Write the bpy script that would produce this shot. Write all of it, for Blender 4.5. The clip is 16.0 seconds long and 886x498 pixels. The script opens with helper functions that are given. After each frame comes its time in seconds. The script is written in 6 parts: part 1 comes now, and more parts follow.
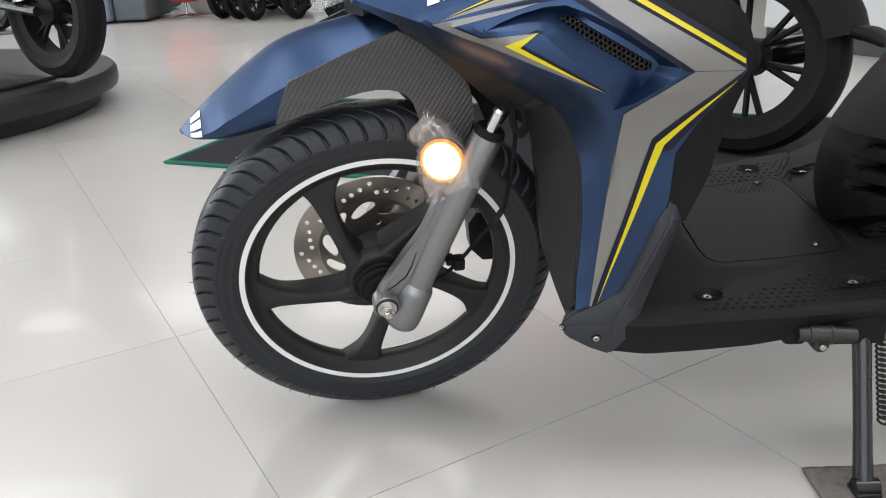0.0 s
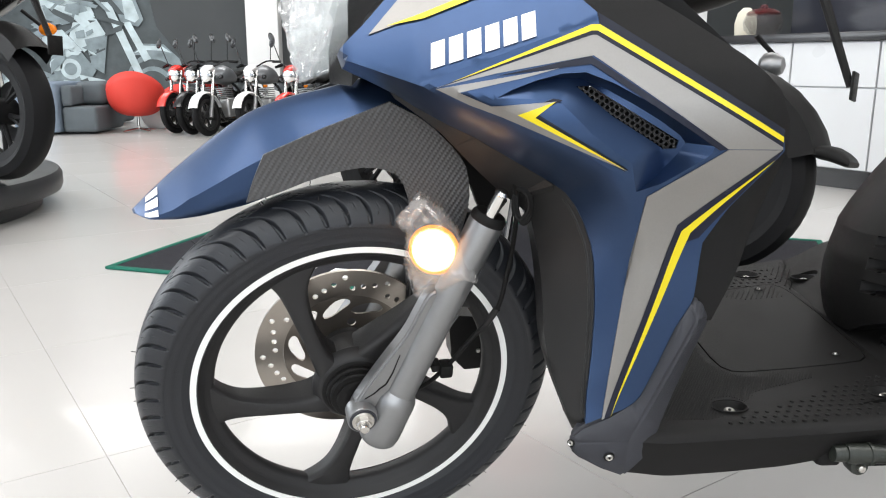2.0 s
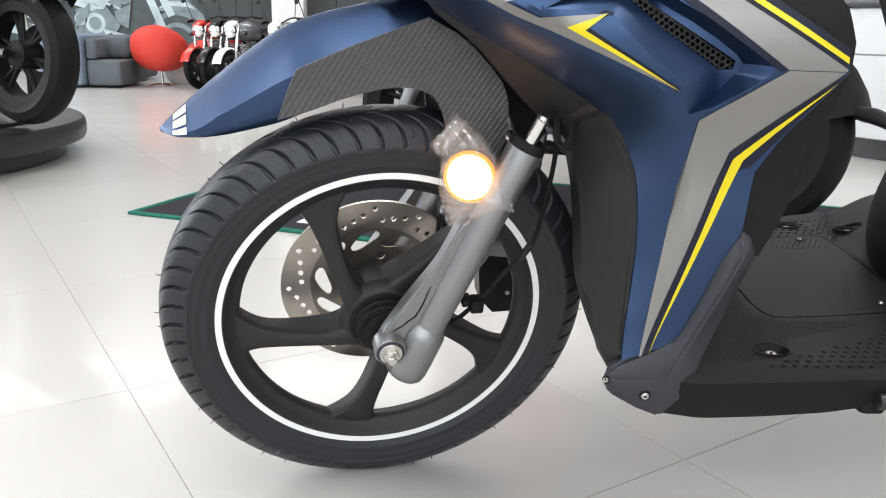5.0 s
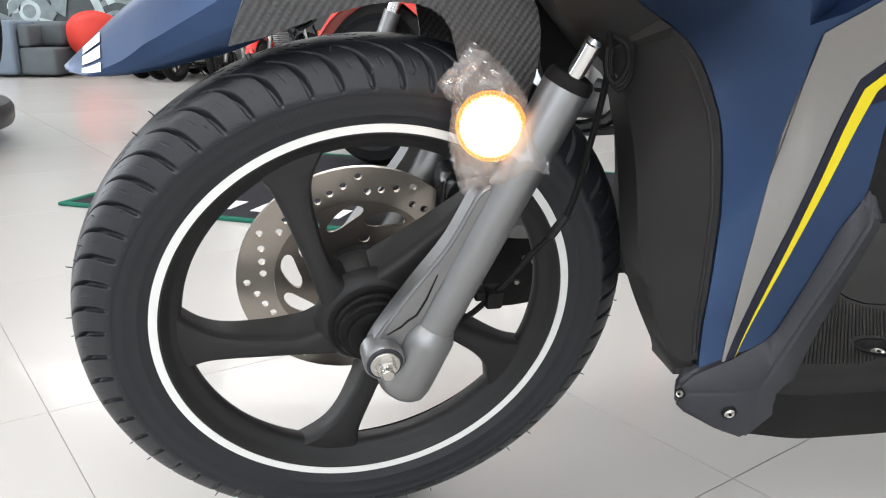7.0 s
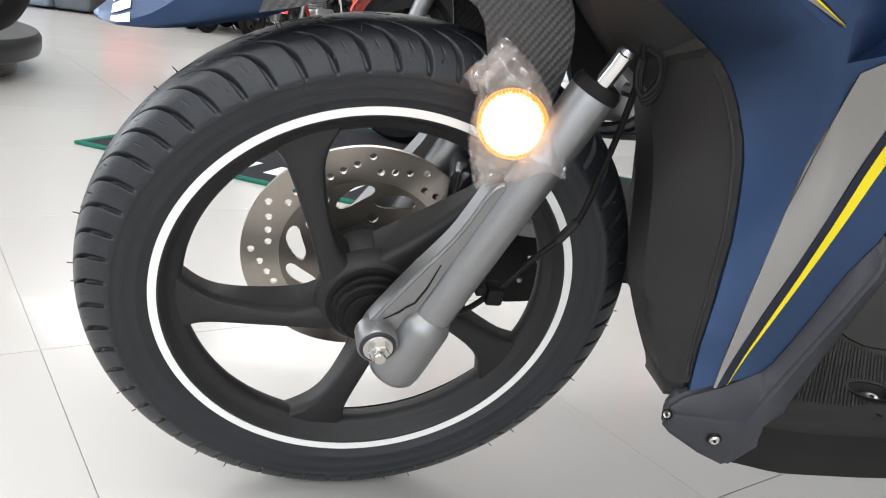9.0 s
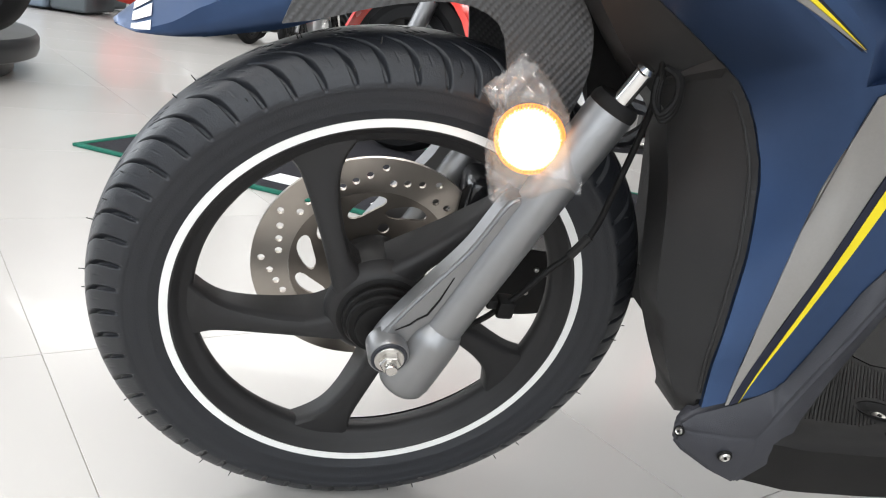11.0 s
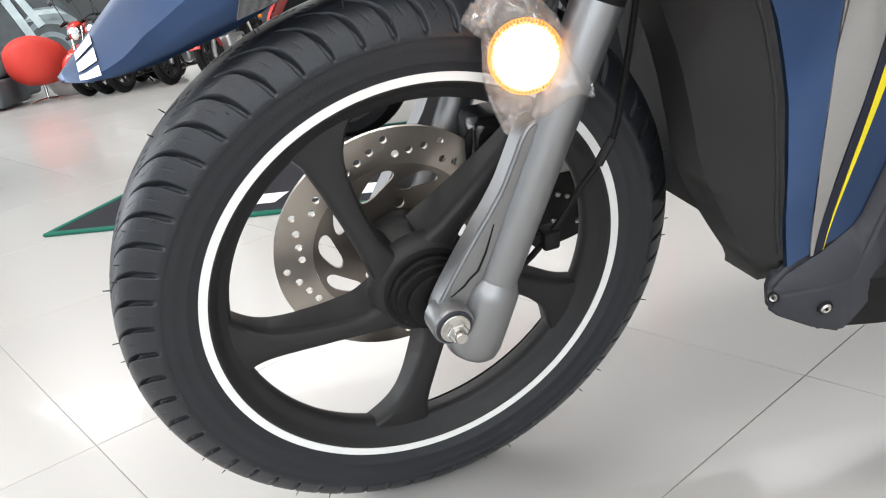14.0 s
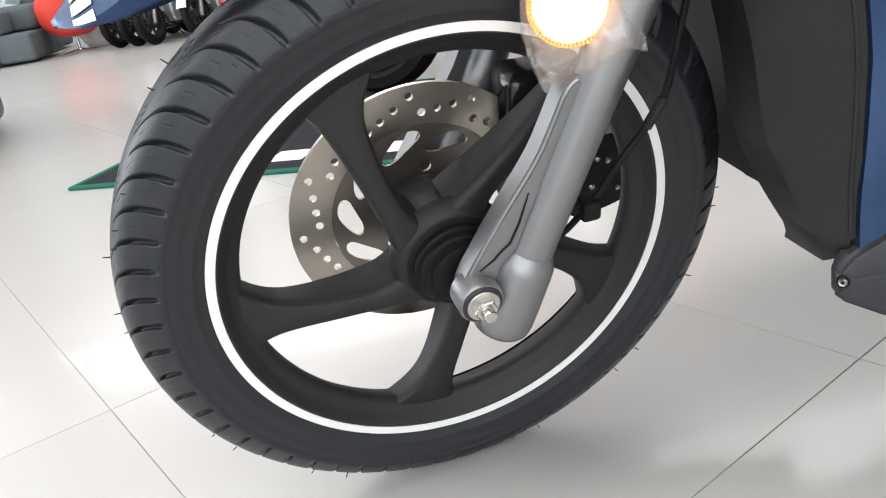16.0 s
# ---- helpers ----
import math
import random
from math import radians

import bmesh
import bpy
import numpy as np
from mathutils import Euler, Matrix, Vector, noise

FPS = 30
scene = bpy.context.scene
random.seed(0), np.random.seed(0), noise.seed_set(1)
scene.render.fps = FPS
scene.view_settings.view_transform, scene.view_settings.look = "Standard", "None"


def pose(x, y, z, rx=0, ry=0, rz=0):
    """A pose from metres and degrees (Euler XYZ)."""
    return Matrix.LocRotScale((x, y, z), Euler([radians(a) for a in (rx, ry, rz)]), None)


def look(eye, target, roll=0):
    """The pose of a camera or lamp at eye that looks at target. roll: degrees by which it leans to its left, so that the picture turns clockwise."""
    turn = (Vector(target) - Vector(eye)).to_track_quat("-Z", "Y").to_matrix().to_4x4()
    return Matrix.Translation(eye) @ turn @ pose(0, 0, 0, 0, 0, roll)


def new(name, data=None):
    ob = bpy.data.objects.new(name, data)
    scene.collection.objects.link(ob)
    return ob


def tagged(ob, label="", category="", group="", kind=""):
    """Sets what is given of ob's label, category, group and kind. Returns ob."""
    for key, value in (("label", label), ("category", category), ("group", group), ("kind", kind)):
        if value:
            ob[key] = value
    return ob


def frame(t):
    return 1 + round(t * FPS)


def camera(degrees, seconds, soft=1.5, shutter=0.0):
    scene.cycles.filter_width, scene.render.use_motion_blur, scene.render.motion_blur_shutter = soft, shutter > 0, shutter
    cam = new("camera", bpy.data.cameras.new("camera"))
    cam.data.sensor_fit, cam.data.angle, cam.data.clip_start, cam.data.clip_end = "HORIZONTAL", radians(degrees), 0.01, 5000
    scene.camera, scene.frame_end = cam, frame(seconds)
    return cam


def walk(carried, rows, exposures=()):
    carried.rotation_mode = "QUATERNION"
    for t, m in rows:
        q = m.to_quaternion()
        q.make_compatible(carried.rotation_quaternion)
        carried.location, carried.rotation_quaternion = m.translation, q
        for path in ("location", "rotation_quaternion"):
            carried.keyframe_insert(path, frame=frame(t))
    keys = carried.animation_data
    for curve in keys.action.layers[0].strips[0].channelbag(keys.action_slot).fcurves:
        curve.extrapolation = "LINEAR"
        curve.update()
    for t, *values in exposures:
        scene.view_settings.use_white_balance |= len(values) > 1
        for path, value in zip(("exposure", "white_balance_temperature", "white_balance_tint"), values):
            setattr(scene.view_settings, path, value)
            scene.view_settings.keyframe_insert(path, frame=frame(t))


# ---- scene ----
from mathutils import geometry

cam = camera(58.0, 16.0, 1.1)
PATH = [
    (0, 0.0042, 0.0007, 0.6928, 68.23, 2.17, 0.04),
    (0.5, -0.0330, 0.0768, 0.5852, 72.33, 0.91, -1.22),
    (1, -0.0455, 0.1535, 0.5861, 75.31, 0.08, -2.53),
    (1.5, -0.0526, 0.1433, 0.6201, 76.71, -0.90, -3.82),
    (2, -0.0480, 0.1073, 0.6258, 77.00, -0.00, -3.42),
    (2.5, -0.0473, 0.0977, 0.6318, 76.51, -1.08, -3.40),
    (3, -0.0467, 0.0998, 0.6162, 76.83, -1.34, -3.60),
    (3.5, -0.0508, 0.1127, 0.5949, 76.13, -1.23, -2.84),
    (4, -0.0664, 0.1278, 0.5798, 75.74, -1.43, -2.40),
    (6.5, -0.0598, 0.1261, 0.5751, 73.53, -0.87, -1.19),
    (6.6, -0.0607, 0.1302, 0.5737, 73.54, -0.88, -1.27),
    (6.7, -0.0836, 0.2395, 0.5364, 73.99, -1.05, -3.41),
    (6.8, -0.0892, 0.2663, 0.5272, 74.10, -1.09, -3.94),
    (6.9, -0.1009, 0.3220, 0.5082, 74.33, -1.17, -5.03),
    (7, -0.1031, 0.3323, 0.5047, 74.38, -1.19, -5.23),
    (7.5, -0.1023, 0.3341, 0.5037, 73.63, -1.34, -4.41),
    (8, -0.1021, 0.3357, 0.5075, 73.59, -3.75, -3.77),
    (8.5, -0.1016, 0.3370, 0.5101, 72.79, -6.71, -2.51),
    (11, -0.1223, 0.3376, 0.5124, 73.52, -9.03, -3.12),
    (11.5, -0.1297, 0.3361, 0.5137, 73.18, -5.06, -5.11),
    (12, -0.1378, 0.3361, 0.5117, 72.90, -1.26, -6.73),
    (12.5, -0.1481, 0.3381, 0.5089, 72.23, 3.26, -8.27),
    (13, -0.1570, 0.3439, 0.5054, 71.46, 8.64, -9.84),
    (13.5, -0.1581, 0.3556, 0.4988, 71.05, 9.62, -9.51),
    (14, -0.1587, 0.3736, 0.4932, 71.21, 8.80, -9.77),
    (14.5, -0.1593, 0.3955, 0.4845, 69.96, 8.66, -10.30),
    (15, -0.1605, 0.4155, 0.4819, 69.14, 8.35, -9.41),
    (15.5, -0.1567, 0.4231, 0.4871, 69.64, 8.34, -7.43),
    (16, -0.1501, 0.4299, 0.4827, 68.56, 8.47, -7.38),
]
walk(cam, [(t, pose(x, y, z, rx, ry, rz)) for t, x, y, z, rx, ry, rz in PATH], [(0, -0.04), (1.0, 0.28), (2.5, 0.42), (4.0, 0.46), (6.5, 0.34), (8.0, 0.40), (16, 0.41)])

# ---- light ----
world = bpy.data.worlds.new("world")
scene.world = world
world.use_nodes = True
world.node_tree.nodes["Background"].inputs[0].default_value = (0.75, 0.84, 1.0, 1)
world.node_tree.nodes["Background"].inputs[1].default_value = 1.0


def area_lamp(name, where, target, sx, sy, watts, colour=(1, 1, 1)):
    d = bpy.data.lights.new(name, "AREA")
    d.shape, d.size, d.size_y, d.energy, d.color = "RECTANGLE", sx, sy, watts, colour
    ob = new(name, d)
    ob.matrix_world = look(where, target)
    return ob


# broad lamps for daylight from unseen glazing, assumed in front and on the left
area_lamp("front_daylight", (-1.0, -5.7, 1.9), (-0.6, 3.0, 0.6), 8.0, 2.9, 165, (0.93, 0.97, 1.0))
area_lamp("side_daylight", (-7.3, 3.5, 1.9), (0.0, 3.0, 0.5), 7.0, 2.7, 240, (0.93, 0.97, 1.0))
# rows of unseen overhead fill lamps, added to brighten floor and scooter
for px, py in ((-4.0, 0.5), (-0.6, 0.2), (2.8, 0.5), (-4.0, 5.0), (-0.6, 5.0), (2.8, 5.0), (-4.0, 9.0), (-0.6, 9.0), (-2.6, -2.8), (1.2, -2.8)):
    area_lamp("ceiling_fill_lamp", (px, py, 3.52), (px, py + 0.001, 0), 2.4, 1.2, 51, (1.0, 0.99, 0.98))


# ---- materials ----
def mat(name, colour, rough=0.5, metal=0.0, vary=0.06, scale=30.0, bump=0.0, bump_scale=400.0, coat=0.0, rough_vary=0.08, per_piece=0.0, spec=0.5):
    m = bpy.data.materials.new(name)
    m.use_nodes = True
    nt = m.node_tree
    b = nt.nodes["Principled BSDF"]
    b.inputs["Metallic"].default_value = metal
    b.inputs["Specular IOR Level"].default_value = spec
    b.inputs["Coat Weight"].default_value = coat
    b.inputs["Coat Roughness"].default_value = 0.12
    co = nt.nodes.new("ShaderNodeTexCoord")
    n1 = nt.nodes.new("ShaderNodeTexNoise")
    n1.inputs["Scale"].default_value = scale
    n1.inputs["Detail"].default_value = 6
    nt.links.new(co.outputs["Object"], n1.inputs["Vector"])
    mix = nt.nodes.new("ShaderNodeMix")
    mix.data_type = "RGBA"
    c = Vector(colour[:3])
    mix.inputs["A"].default_value = (*(c * (1 - vary)), 1)
    mix.inputs["B"].default_value = (*(c * (1 + vary)), 1)
    nt.links.new(n1.outputs["Fac"], mix.inputs["Factor"])
    colour_out = mix.outputs["Result"]
    if per_piece:
        info = nt.nodes.new("ShaderNodeObjectInfo")
        rng = nt.nodes.new("ShaderNodeMapRange")
        rng.inputs["To Min"].default_value, rng.inputs["To Max"].default_value = 1 - per_piece, 1 + per_piece
        nt.links.new(info.outputs["Random"], rng.inputs["Value"])
        mul = nt.nodes.new("ShaderNodeVectorMath")
        mul.operation = "SCALE"
        nt.links.new(colour_out, mul.inputs[0])
        nt.links.new(rng.outputs["Result"], mul.inputs["Scale"])
        colour_out = mul.outputs["Vector"]
    nt.links.new(colour_out, b.inputs["Base Color"])
    n2 = nt.nodes.new("ShaderNodeTexNoise")
    n2.inputs["Scale"].default_value = scale * 0.35
    nt.links.new(co.outputs["Object"], n2.inputs["Vector"])
    r = nt.nodes.new("ShaderNodeMapRange")
    r.inputs["To Min"].default_value, r.inputs["To Max"].default_value = max(0.02, rough - rough_vary), min(1, rough + rough_vary)
    nt.links.new(n2.outputs["Fac"], r.inputs["Value"])
    nt.links.new(r.outputs["Result"], b.inputs["Roughness"])
    if bump:
        n3 = nt.nodes.new("ShaderNodeTexNoise")
        n3.inputs["Scale"].default_value = bump_scale
        n3.inputs["Detail"].default_value = 3
        nt.links.new(co.outputs["Object"], n3.inputs["Vector"])
        bp = nt.nodes.new("ShaderNodeBump")
        bp.inputs["Strength"].default_value = bump
        bp.inputs["Distance"].default_value = 0.001
        nt.links.new(n3.outputs["Fac"], bp.inputs["Height"])
        nt.links.new(bp.outputs["Normal"], b.inputs["Normal"])
    return m


def glow(name, colour, strength):
    m = bpy.data.materials.new(name)
    m.use_nodes = True
    nt = m.node_tree
    e = nt.nodes.new("ShaderNodeEmission")
    e.inputs["Color"].default_value, e.inputs["Strength"].default_value = (*colour, 1), strength
    nt.links.new(e.outputs[0], nt.nodes["Material Output"].inputs["Surface"])
    return m


def film_mat(name, clear=0.72, tint=(1, 1, 1), rough=0.12):
    m = bpy.data.materials.new(name)
    m.use_nodes = True
    nt = m.node_tree
    b = nt.nodes["Principled BSDF"]
    b.inputs["Base Color"].default_value = (*tint, 1)
    b.inputs["Roughness"].default_value = rough
    tr = nt.nodes.new("ShaderNodeBsdfTransparent")
    mx = nt.nodes.new("ShaderNodeMixShader")
    mx.inputs[0].default_value = clear
    nt.links.new(b.outputs[0], mx.inputs[1])
    nt.links.new(tr.outputs[0], mx.inputs[2])
    nt.links.new(mx.outputs[0], nt.nodes["Material Output"].inputs["Surface"])
    return m


def wrap_mat(name):
    """Thin clear polythene: mostly see-through, glossy where it turns away."""
    m = bpy.data.materials.new(name)
    m.use_nodes = True
    nt = m.node_tree
    gl = nt.nodes.new("ShaderNodeBsdfGlossy")
    gl.inputs["Roughness"].default_value = 0.09
    tl, rf, df = nt.nodes.new("ShaderNodeBsdfTranslucent"), nt.nodes.new("ShaderNodeBsdfDiffuse"), nt.nodes.new("ShaderNodeMixShader")
    tl.inputs["Color"].default_value = rf.inputs["Color"].default_value = (0.9, 0.9, 0.9, 1)
    nt.links.new(tl.outputs[0], df.inputs[1])
    nt.links.new(rf.outputs[0], df.inputs[2])
    tr = nt.nodes.new("ShaderNodeBsdfTransparent")
    m1, m2 = nt.nodes.new("ShaderNodeMixShader"), nt.nodes.new("ShaderNodeMixShader")
    m1.inputs[0].default_value = 0.17
    nt.links.new(tr.outputs[0], m1.inputs[1])
    nt.links.new(df.outputs[0], m1.inputs[2])
    lw = nt.nodes.new("ShaderNodeLayerWeight")
    lw.inputs["Blend"].default_value = 0.25
    rng = nt.nodes.new("ShaderNodeMapRange")
    rng.inputs["To Min"].default_value, rng.inputs["To Max"].default_value = 0.06, 0.60
    nt.links.new(lw.outputs["Facing"], rng.inputs["Value"])
    nt.links.new(rng.outputs["Result"], m2.inputs[0])
    nt.links.new(m1.outputs[0], m2.inputs[1])
    nt.links.new(gl.outputs[0], m2.inputs[2])
    nt.links.new(m2.outputs[0], nt.nodes["Material Output"].inputs["Surface"])
    return m


def carbon_mat():
    """Dark plastic with a woven twill pattern moulded into it."""
    m = mat("carbon_look_plastic", (0.030, 0.028, 0.028), 0.5, 0, 0.05, 60)
    nt = m.node_tree
    b = nt.nodes["Principled BSDF"]
    co = nt.nodes.new("ShaderNodeTexCoord")
    mp = nt.nodes.new("ShaderNodeMapping")
    mp.inputs["Rotation"].default_value = (0, radians(-33), 0)
    nt.links.new(co.outputs["Object"], mp.inputs["Vector"])
    w = nt.nodes.new("ShaderNodeTexWave")
    w.bands_direction = "X"
    w.inputs["Scale"].default_value = 60
    w.inputs["Distortion"].default_value = 0.0
    nt.links.new(mp.outputs[0], w.inputs["Vector"])
    w2 = nt.nodes.new("ShaderNodeTexWave")
    w2.bands_direction = "Z"
    w2.inputs["Scale"].default_value = 95
    nt.links.new(mp.outputs[0], w2.inputs["Vector"])
    mu = nt.nodes.new("ShaderNodeMath")
    mu.operation = "MULTIPLY"
    nt.links.new(w.outputs["Fac"], mu.inputs[0])
    nt.links.new(w2.outputs["Fac"], mu.inputs[1])
    ad = nt.nodes.new("ShaderNodeMath")
    ad.operation = "ADD"
    nt.links.new(w.outputs["Fac"], ad.inputs[0])
    nt.links.new(mu.outputs[0], ad.inputs[1])
    bp = nt.nodes.new("ShaderNodeBump")
    bp.inputs["Strength"].default_value = 0.30
    bp.inputs["Distance"].default_value = 0.0012
    nt.links.new(ad.outputs[0], bp.inputs["Height"])
    nt.links.new(bp.outputs["Normal"], b.inputs["Normal"])
    mix = nt.nodes.new("ShaderNodeMix")
    mix.data_type = "RGBA"
    mix.inputs["A"].default_value = (0.044, 0.044, 0.045, 1)
    mix.inputs["B"].default_value = (0.060, 0.060, 0.061, 1)
    nt.links.new(w.outputs["Fac"], mix.inputs["Factor"])
    nt.links.new(mix.outputs["Result"], b.inputs["Base Color"])
    return m


def disc_mat():
    """Brushed steel, brushed round the axle."""
    m = mat("brushed_brake_steel", (0.40, 0.365, 0.325), 0.30, 1.0, 0.16, 30)
    nt = m.node_tree
    b = nt.nodes["Principled BSDF"]
    b.inputs["Anisotropic"].default_value = 0.7
    t = nt.nodes.new("ShaderNodeTangent")
    t.direction_type, t.axis = "RADIAL", "Y"
    nt.links.new(t.outputs[0], b.inputs["Tangent"])
    return m


BLUE = mat("satin_blue_paint", (0.0285, 0.0535, 0.116), 0.36, 0.88, 0.04, 200, 0.0, coat=0.12, rough_vary=0.04)
NAVY = mat("dark_navy_film", (0.006, 0.008, 0.019), 0.45, 0, 0.03, 80, spec=0.25)
GREYFILM = mat("gunmetal_grey_film", (0.225, 0.216, 0.205), 0.40, 0.65, 0.05, 500, 0.05, 900)
YELLOW = mat("bright_yellow_film", (0.62, 0.50, 0.0), 0.38, 0, 0.03, 60)
WHITEFILM = mat("white_film", (0.85, 0.85, 0.86), 0.35, 0, 0.02, 40)
STRIPE = mat("white_rim_tape", (0.80, 0.80, 0.78), 0.42, 0, 0.03, 90)
BLACKPL = mat("black_grained_plastic", (0.0092, 0.0089, 0.0088), 0.50, 0, 0.12, 25, 0.35, 1500, spec=0.13)
GREYPL = mat("dark_grey_plastic", (0.0175, 0.0170, 0.0168), 0.40, 0, 0.08, 30, 0.2, 1500, spec=0.18)
TRIMPL = mat("slate_grey_plastic", (0.027, 0.028, 0.034), 0.48, 0, 0.06, 30, 0.25, 1600, spec=0.3)
RUBBER = mat("tyre_rubber", (0.0175, 0.0190, 0.0225), 0.38, 0, 0.10, 18, 0.25, 700, spec=0.35)
# darker than the scooter's rubber, also used on some motorcycle rims
DARKRUB = mat("parked_tyre_rubber", (0.009, 0.009, 0.0095), 0.55, 0, 0.10, 18, 0.2, 500, spec=0.10)
HAIR = mat("rubber_hairs", (0.02, 0.02, 0.02), 0.6)
RIMBLK = mat("matt_black_alloy", (0.0205, 0.020, 0.0205), 0.5, 0.1, 0.08, 40, 0.25, 1400, spec=0.3)
SILVER = mat("silver_painted_alloy", (0.245, 0.246, 0.250), 0.36, 0.82, 0.05, 60, 0.1, 1500)
CHROME = mat("chrome", (0.75, 0.74, 0.72), 0.10, 1.0, 0.03, 50, rough_vary=0.04)
STEEL = mat("zinc_plated_steel", (0.55, 0.53, 0.50), 0.28, 1.0, 0.08, 120)
DISC = disc_mat()
CARRIER = mat("dull_carrier_steel", (0.215, 0.190, 0.165), 0.38, 0.9, 0.16, 60, 0.15, 800)
CARBON = carbon_mat()
FILM = wrap_mat("clear_plastic_wrap")
AMBER_HOT = glow("glowing_amber_lens", (1.0, 0.60, 0.26), 4.6)
AMBER_RIM = glow("glowing_amber_edge", (1.0, 0.24, 0.005), 2.2)
AMBER = mat("amber_lens", (0.8, 0.22, 0.01), 0.15, 0, 0.05, 200)
REDPAINT = mat("red_paint", (0.62, 0.03, 0.02), 0.25, 0, 0.05, 20, coat=0.5)
REDFAB = mat("red_upholstery", (0.62, 0.045, 0.03), 0.6, 0, 0.07, 8, 0.3, 500)
WHITEPAINT = mat("white_paint_gloss", (0.78, 0.78, 0.78), 0.25, 0, 0.03, 10)
GLOSSBLK = mat("gloss_black_paint", (0.012, 0.012, 0.013), 0.2, 0, 0.05, 10)
SILVERTANK = mat("silver_grey_paint", (0.20, 0.21, 0.22), 0.3, 0.5, 0.05, 10)
ENGINE = mat("cast_aluminium", (0.42, 0.42, 0.42), 0.35, 0.8, 0.12, 40, 0.3, 300)
MATCLOTH = mat("charcoal_carpet", (0.028, 0.028, 0.033), 0.95, 0, 0.25, 60, 0.9, 900, spec=0.1)
MATEDGE = mat("green_carpet_binding", (0.02, 0.12, 0.085), 0.9, 0, 0.2, 60, 0.8, 700, spec=0.1)
RUG = mat("grey_felt", (0.14, 0.13, 0.12), 0.95, 0, 0.5, 90, 1.0, 500, spec=0.1)
TILE = mat("polished_porcelain_tile", (0.458, 0.444, 0.426), 0.24, 0, 0.05, 2.4, 0.0, coat=0.14, per_piece=0.02, rough_vary=0.03, spec=0.34)
TILE.node_tree.nodes["Principled BSDF"].inputs["Coat Roughness"].default_value = 0.035
GROUT = mat("tile_grout", (0.30, 0.28, 0.255), 0.9, 0, 0.2, 30)
WALLDARK = mat("charcoal_wall", (0.045, 0.05, 0.052), 0.7, 0, 0.12, 3, 0.3, 90)
WALLWHITE = mat("white_wall_paint", (0.74, 0.74, 0.73), 0.6, 0, 0.03, 4, 0.2, 120)
CEIL = mat("ceiling_paint", (0.82, 0.82, 0.81), 0.7, 0, 0.02, 3)
CABWHITE = mat("white_laminate", (0.60, 0.61, 0.62), 0.3, 0, 0.02, 6)
COUNTER = mat("black_stone_counter", (0.025, 0.025, 0.028), 0.22, 0, 0.3, 120)
SOFA = mat("grey_sofa_fabric", (0.10, 0.115, 0.125), 0.85, 0, 0.12, 12, 0.5, 700, spec=0.2)
SOFASIDE = mat("blue_grey_sofa_fabric", (0.16, 0.20, 0.25), 0.85, 0, 0.1, 12, 0.5, 700, spec=0.2)
GLASS = film_mat("glass", 0.75, (0.9, 0.95, 0.95), 0.05)
REDGLASS = film_mat("dark_red_glass", 0.45, (0.12, 0.006, 0.008), 0.05)
POTGLASS = film_mat("clear_pot_glass", 0.80, (0.10, 0.09, 0.09), 0.04)
SCREEN = mat("dark_glass_panel", (0.03, 0.032, 0.042), 0.12, 0, 0.05, 5)
CREAM = mat("cream_plastic", (0.72, 0.68, 0.56), 0.5)
POD = mat("podium_black", (0.014, 0.015, 0.017), 0.42, 0, 0.1, 6, 0.2, 200)
MURAL_D = mat("mural_dark_print", (0.055, 0.068, 0.072), 0.6, 0, 0.5, 7)
MURAL_M = mat("mural_grey_print", (0.19, 0.235, 0.25), 0.6, 0, 0.6, 8)
MURAL_L = mat("mural_pale_print", (0.44, 0.52, 0.54), 0.6, 0, 0.55, 7)


# ---- mesh helpers ----
def mesh_ob(name, bm, material, smooth=True):
    me = bpy.data.meshes.new(name)
    bmesh.ops.recalc_face_normals(bm, faces=bm.faces)
    bm.to_mesh(me)
    bm.free()
    me.materials.append(material)
    if smooth:
        me.shade_smooth()
        me.set_sharp_from_angle(angle=radians(34))
    return new(name, me)


def thing(name, at, label, category, group="", kind=""):
    e = new(name)
    e.empty_display_size = 0.05
    e.location = at
    return tagged(e, label, category, group, kind)


def part(name, bm, material, parent, label="", smooth=True, m=None):
    """One mesh under a thing or a part; the bmesh is in the world's metres, or in those of m."""
    if m is not None:
        bm.transform(m)
    base = Vector((0, 0, 0))
    p = parent
    while p:
        base += p.location
        p = p.parent
    bm.transform(Matrix.Translation(-base))
    ob = mesh_ob(name, bm, material, smooth)
    ob.parent = parent
    return tagged(ob, label)


def solo(name, bm, material, label, category, group="", kind="", smooth=True):
    return tagged(mesh_ob(name, bm, material, smooth), label, category, group, kind)


def box(x0, x1, y0, y1, z0, z1, bevel=0.0, seg=2, bm=None):
    b = bmesh.new()
    bmesh.ops.create_cube(b, size=1)
    for v in b.verts:
        v.co = Vector((x0 + (v.co.x + 0.5) * (x1 - x0), y0 + (v.co.y + 0.5) * (y1 - y0), z0 + (v.co.z + 0.5) * (z1 - z0)))
    if bevel:
        bmesh.ops.bevel(b, geom=b.edges[:], offset=bevel, segments=seg, affect="EDGES", profile=0.5)
    return join(bm, b)


def join(bm, other):
    if bm is None:
        return other
    me = bpy.data.meshes.new("tmp")
    other.to_mesh(me)
    other.free()
    bm.from_mesh(me)
    bpy.data.meshes.remove(me)
    return bm


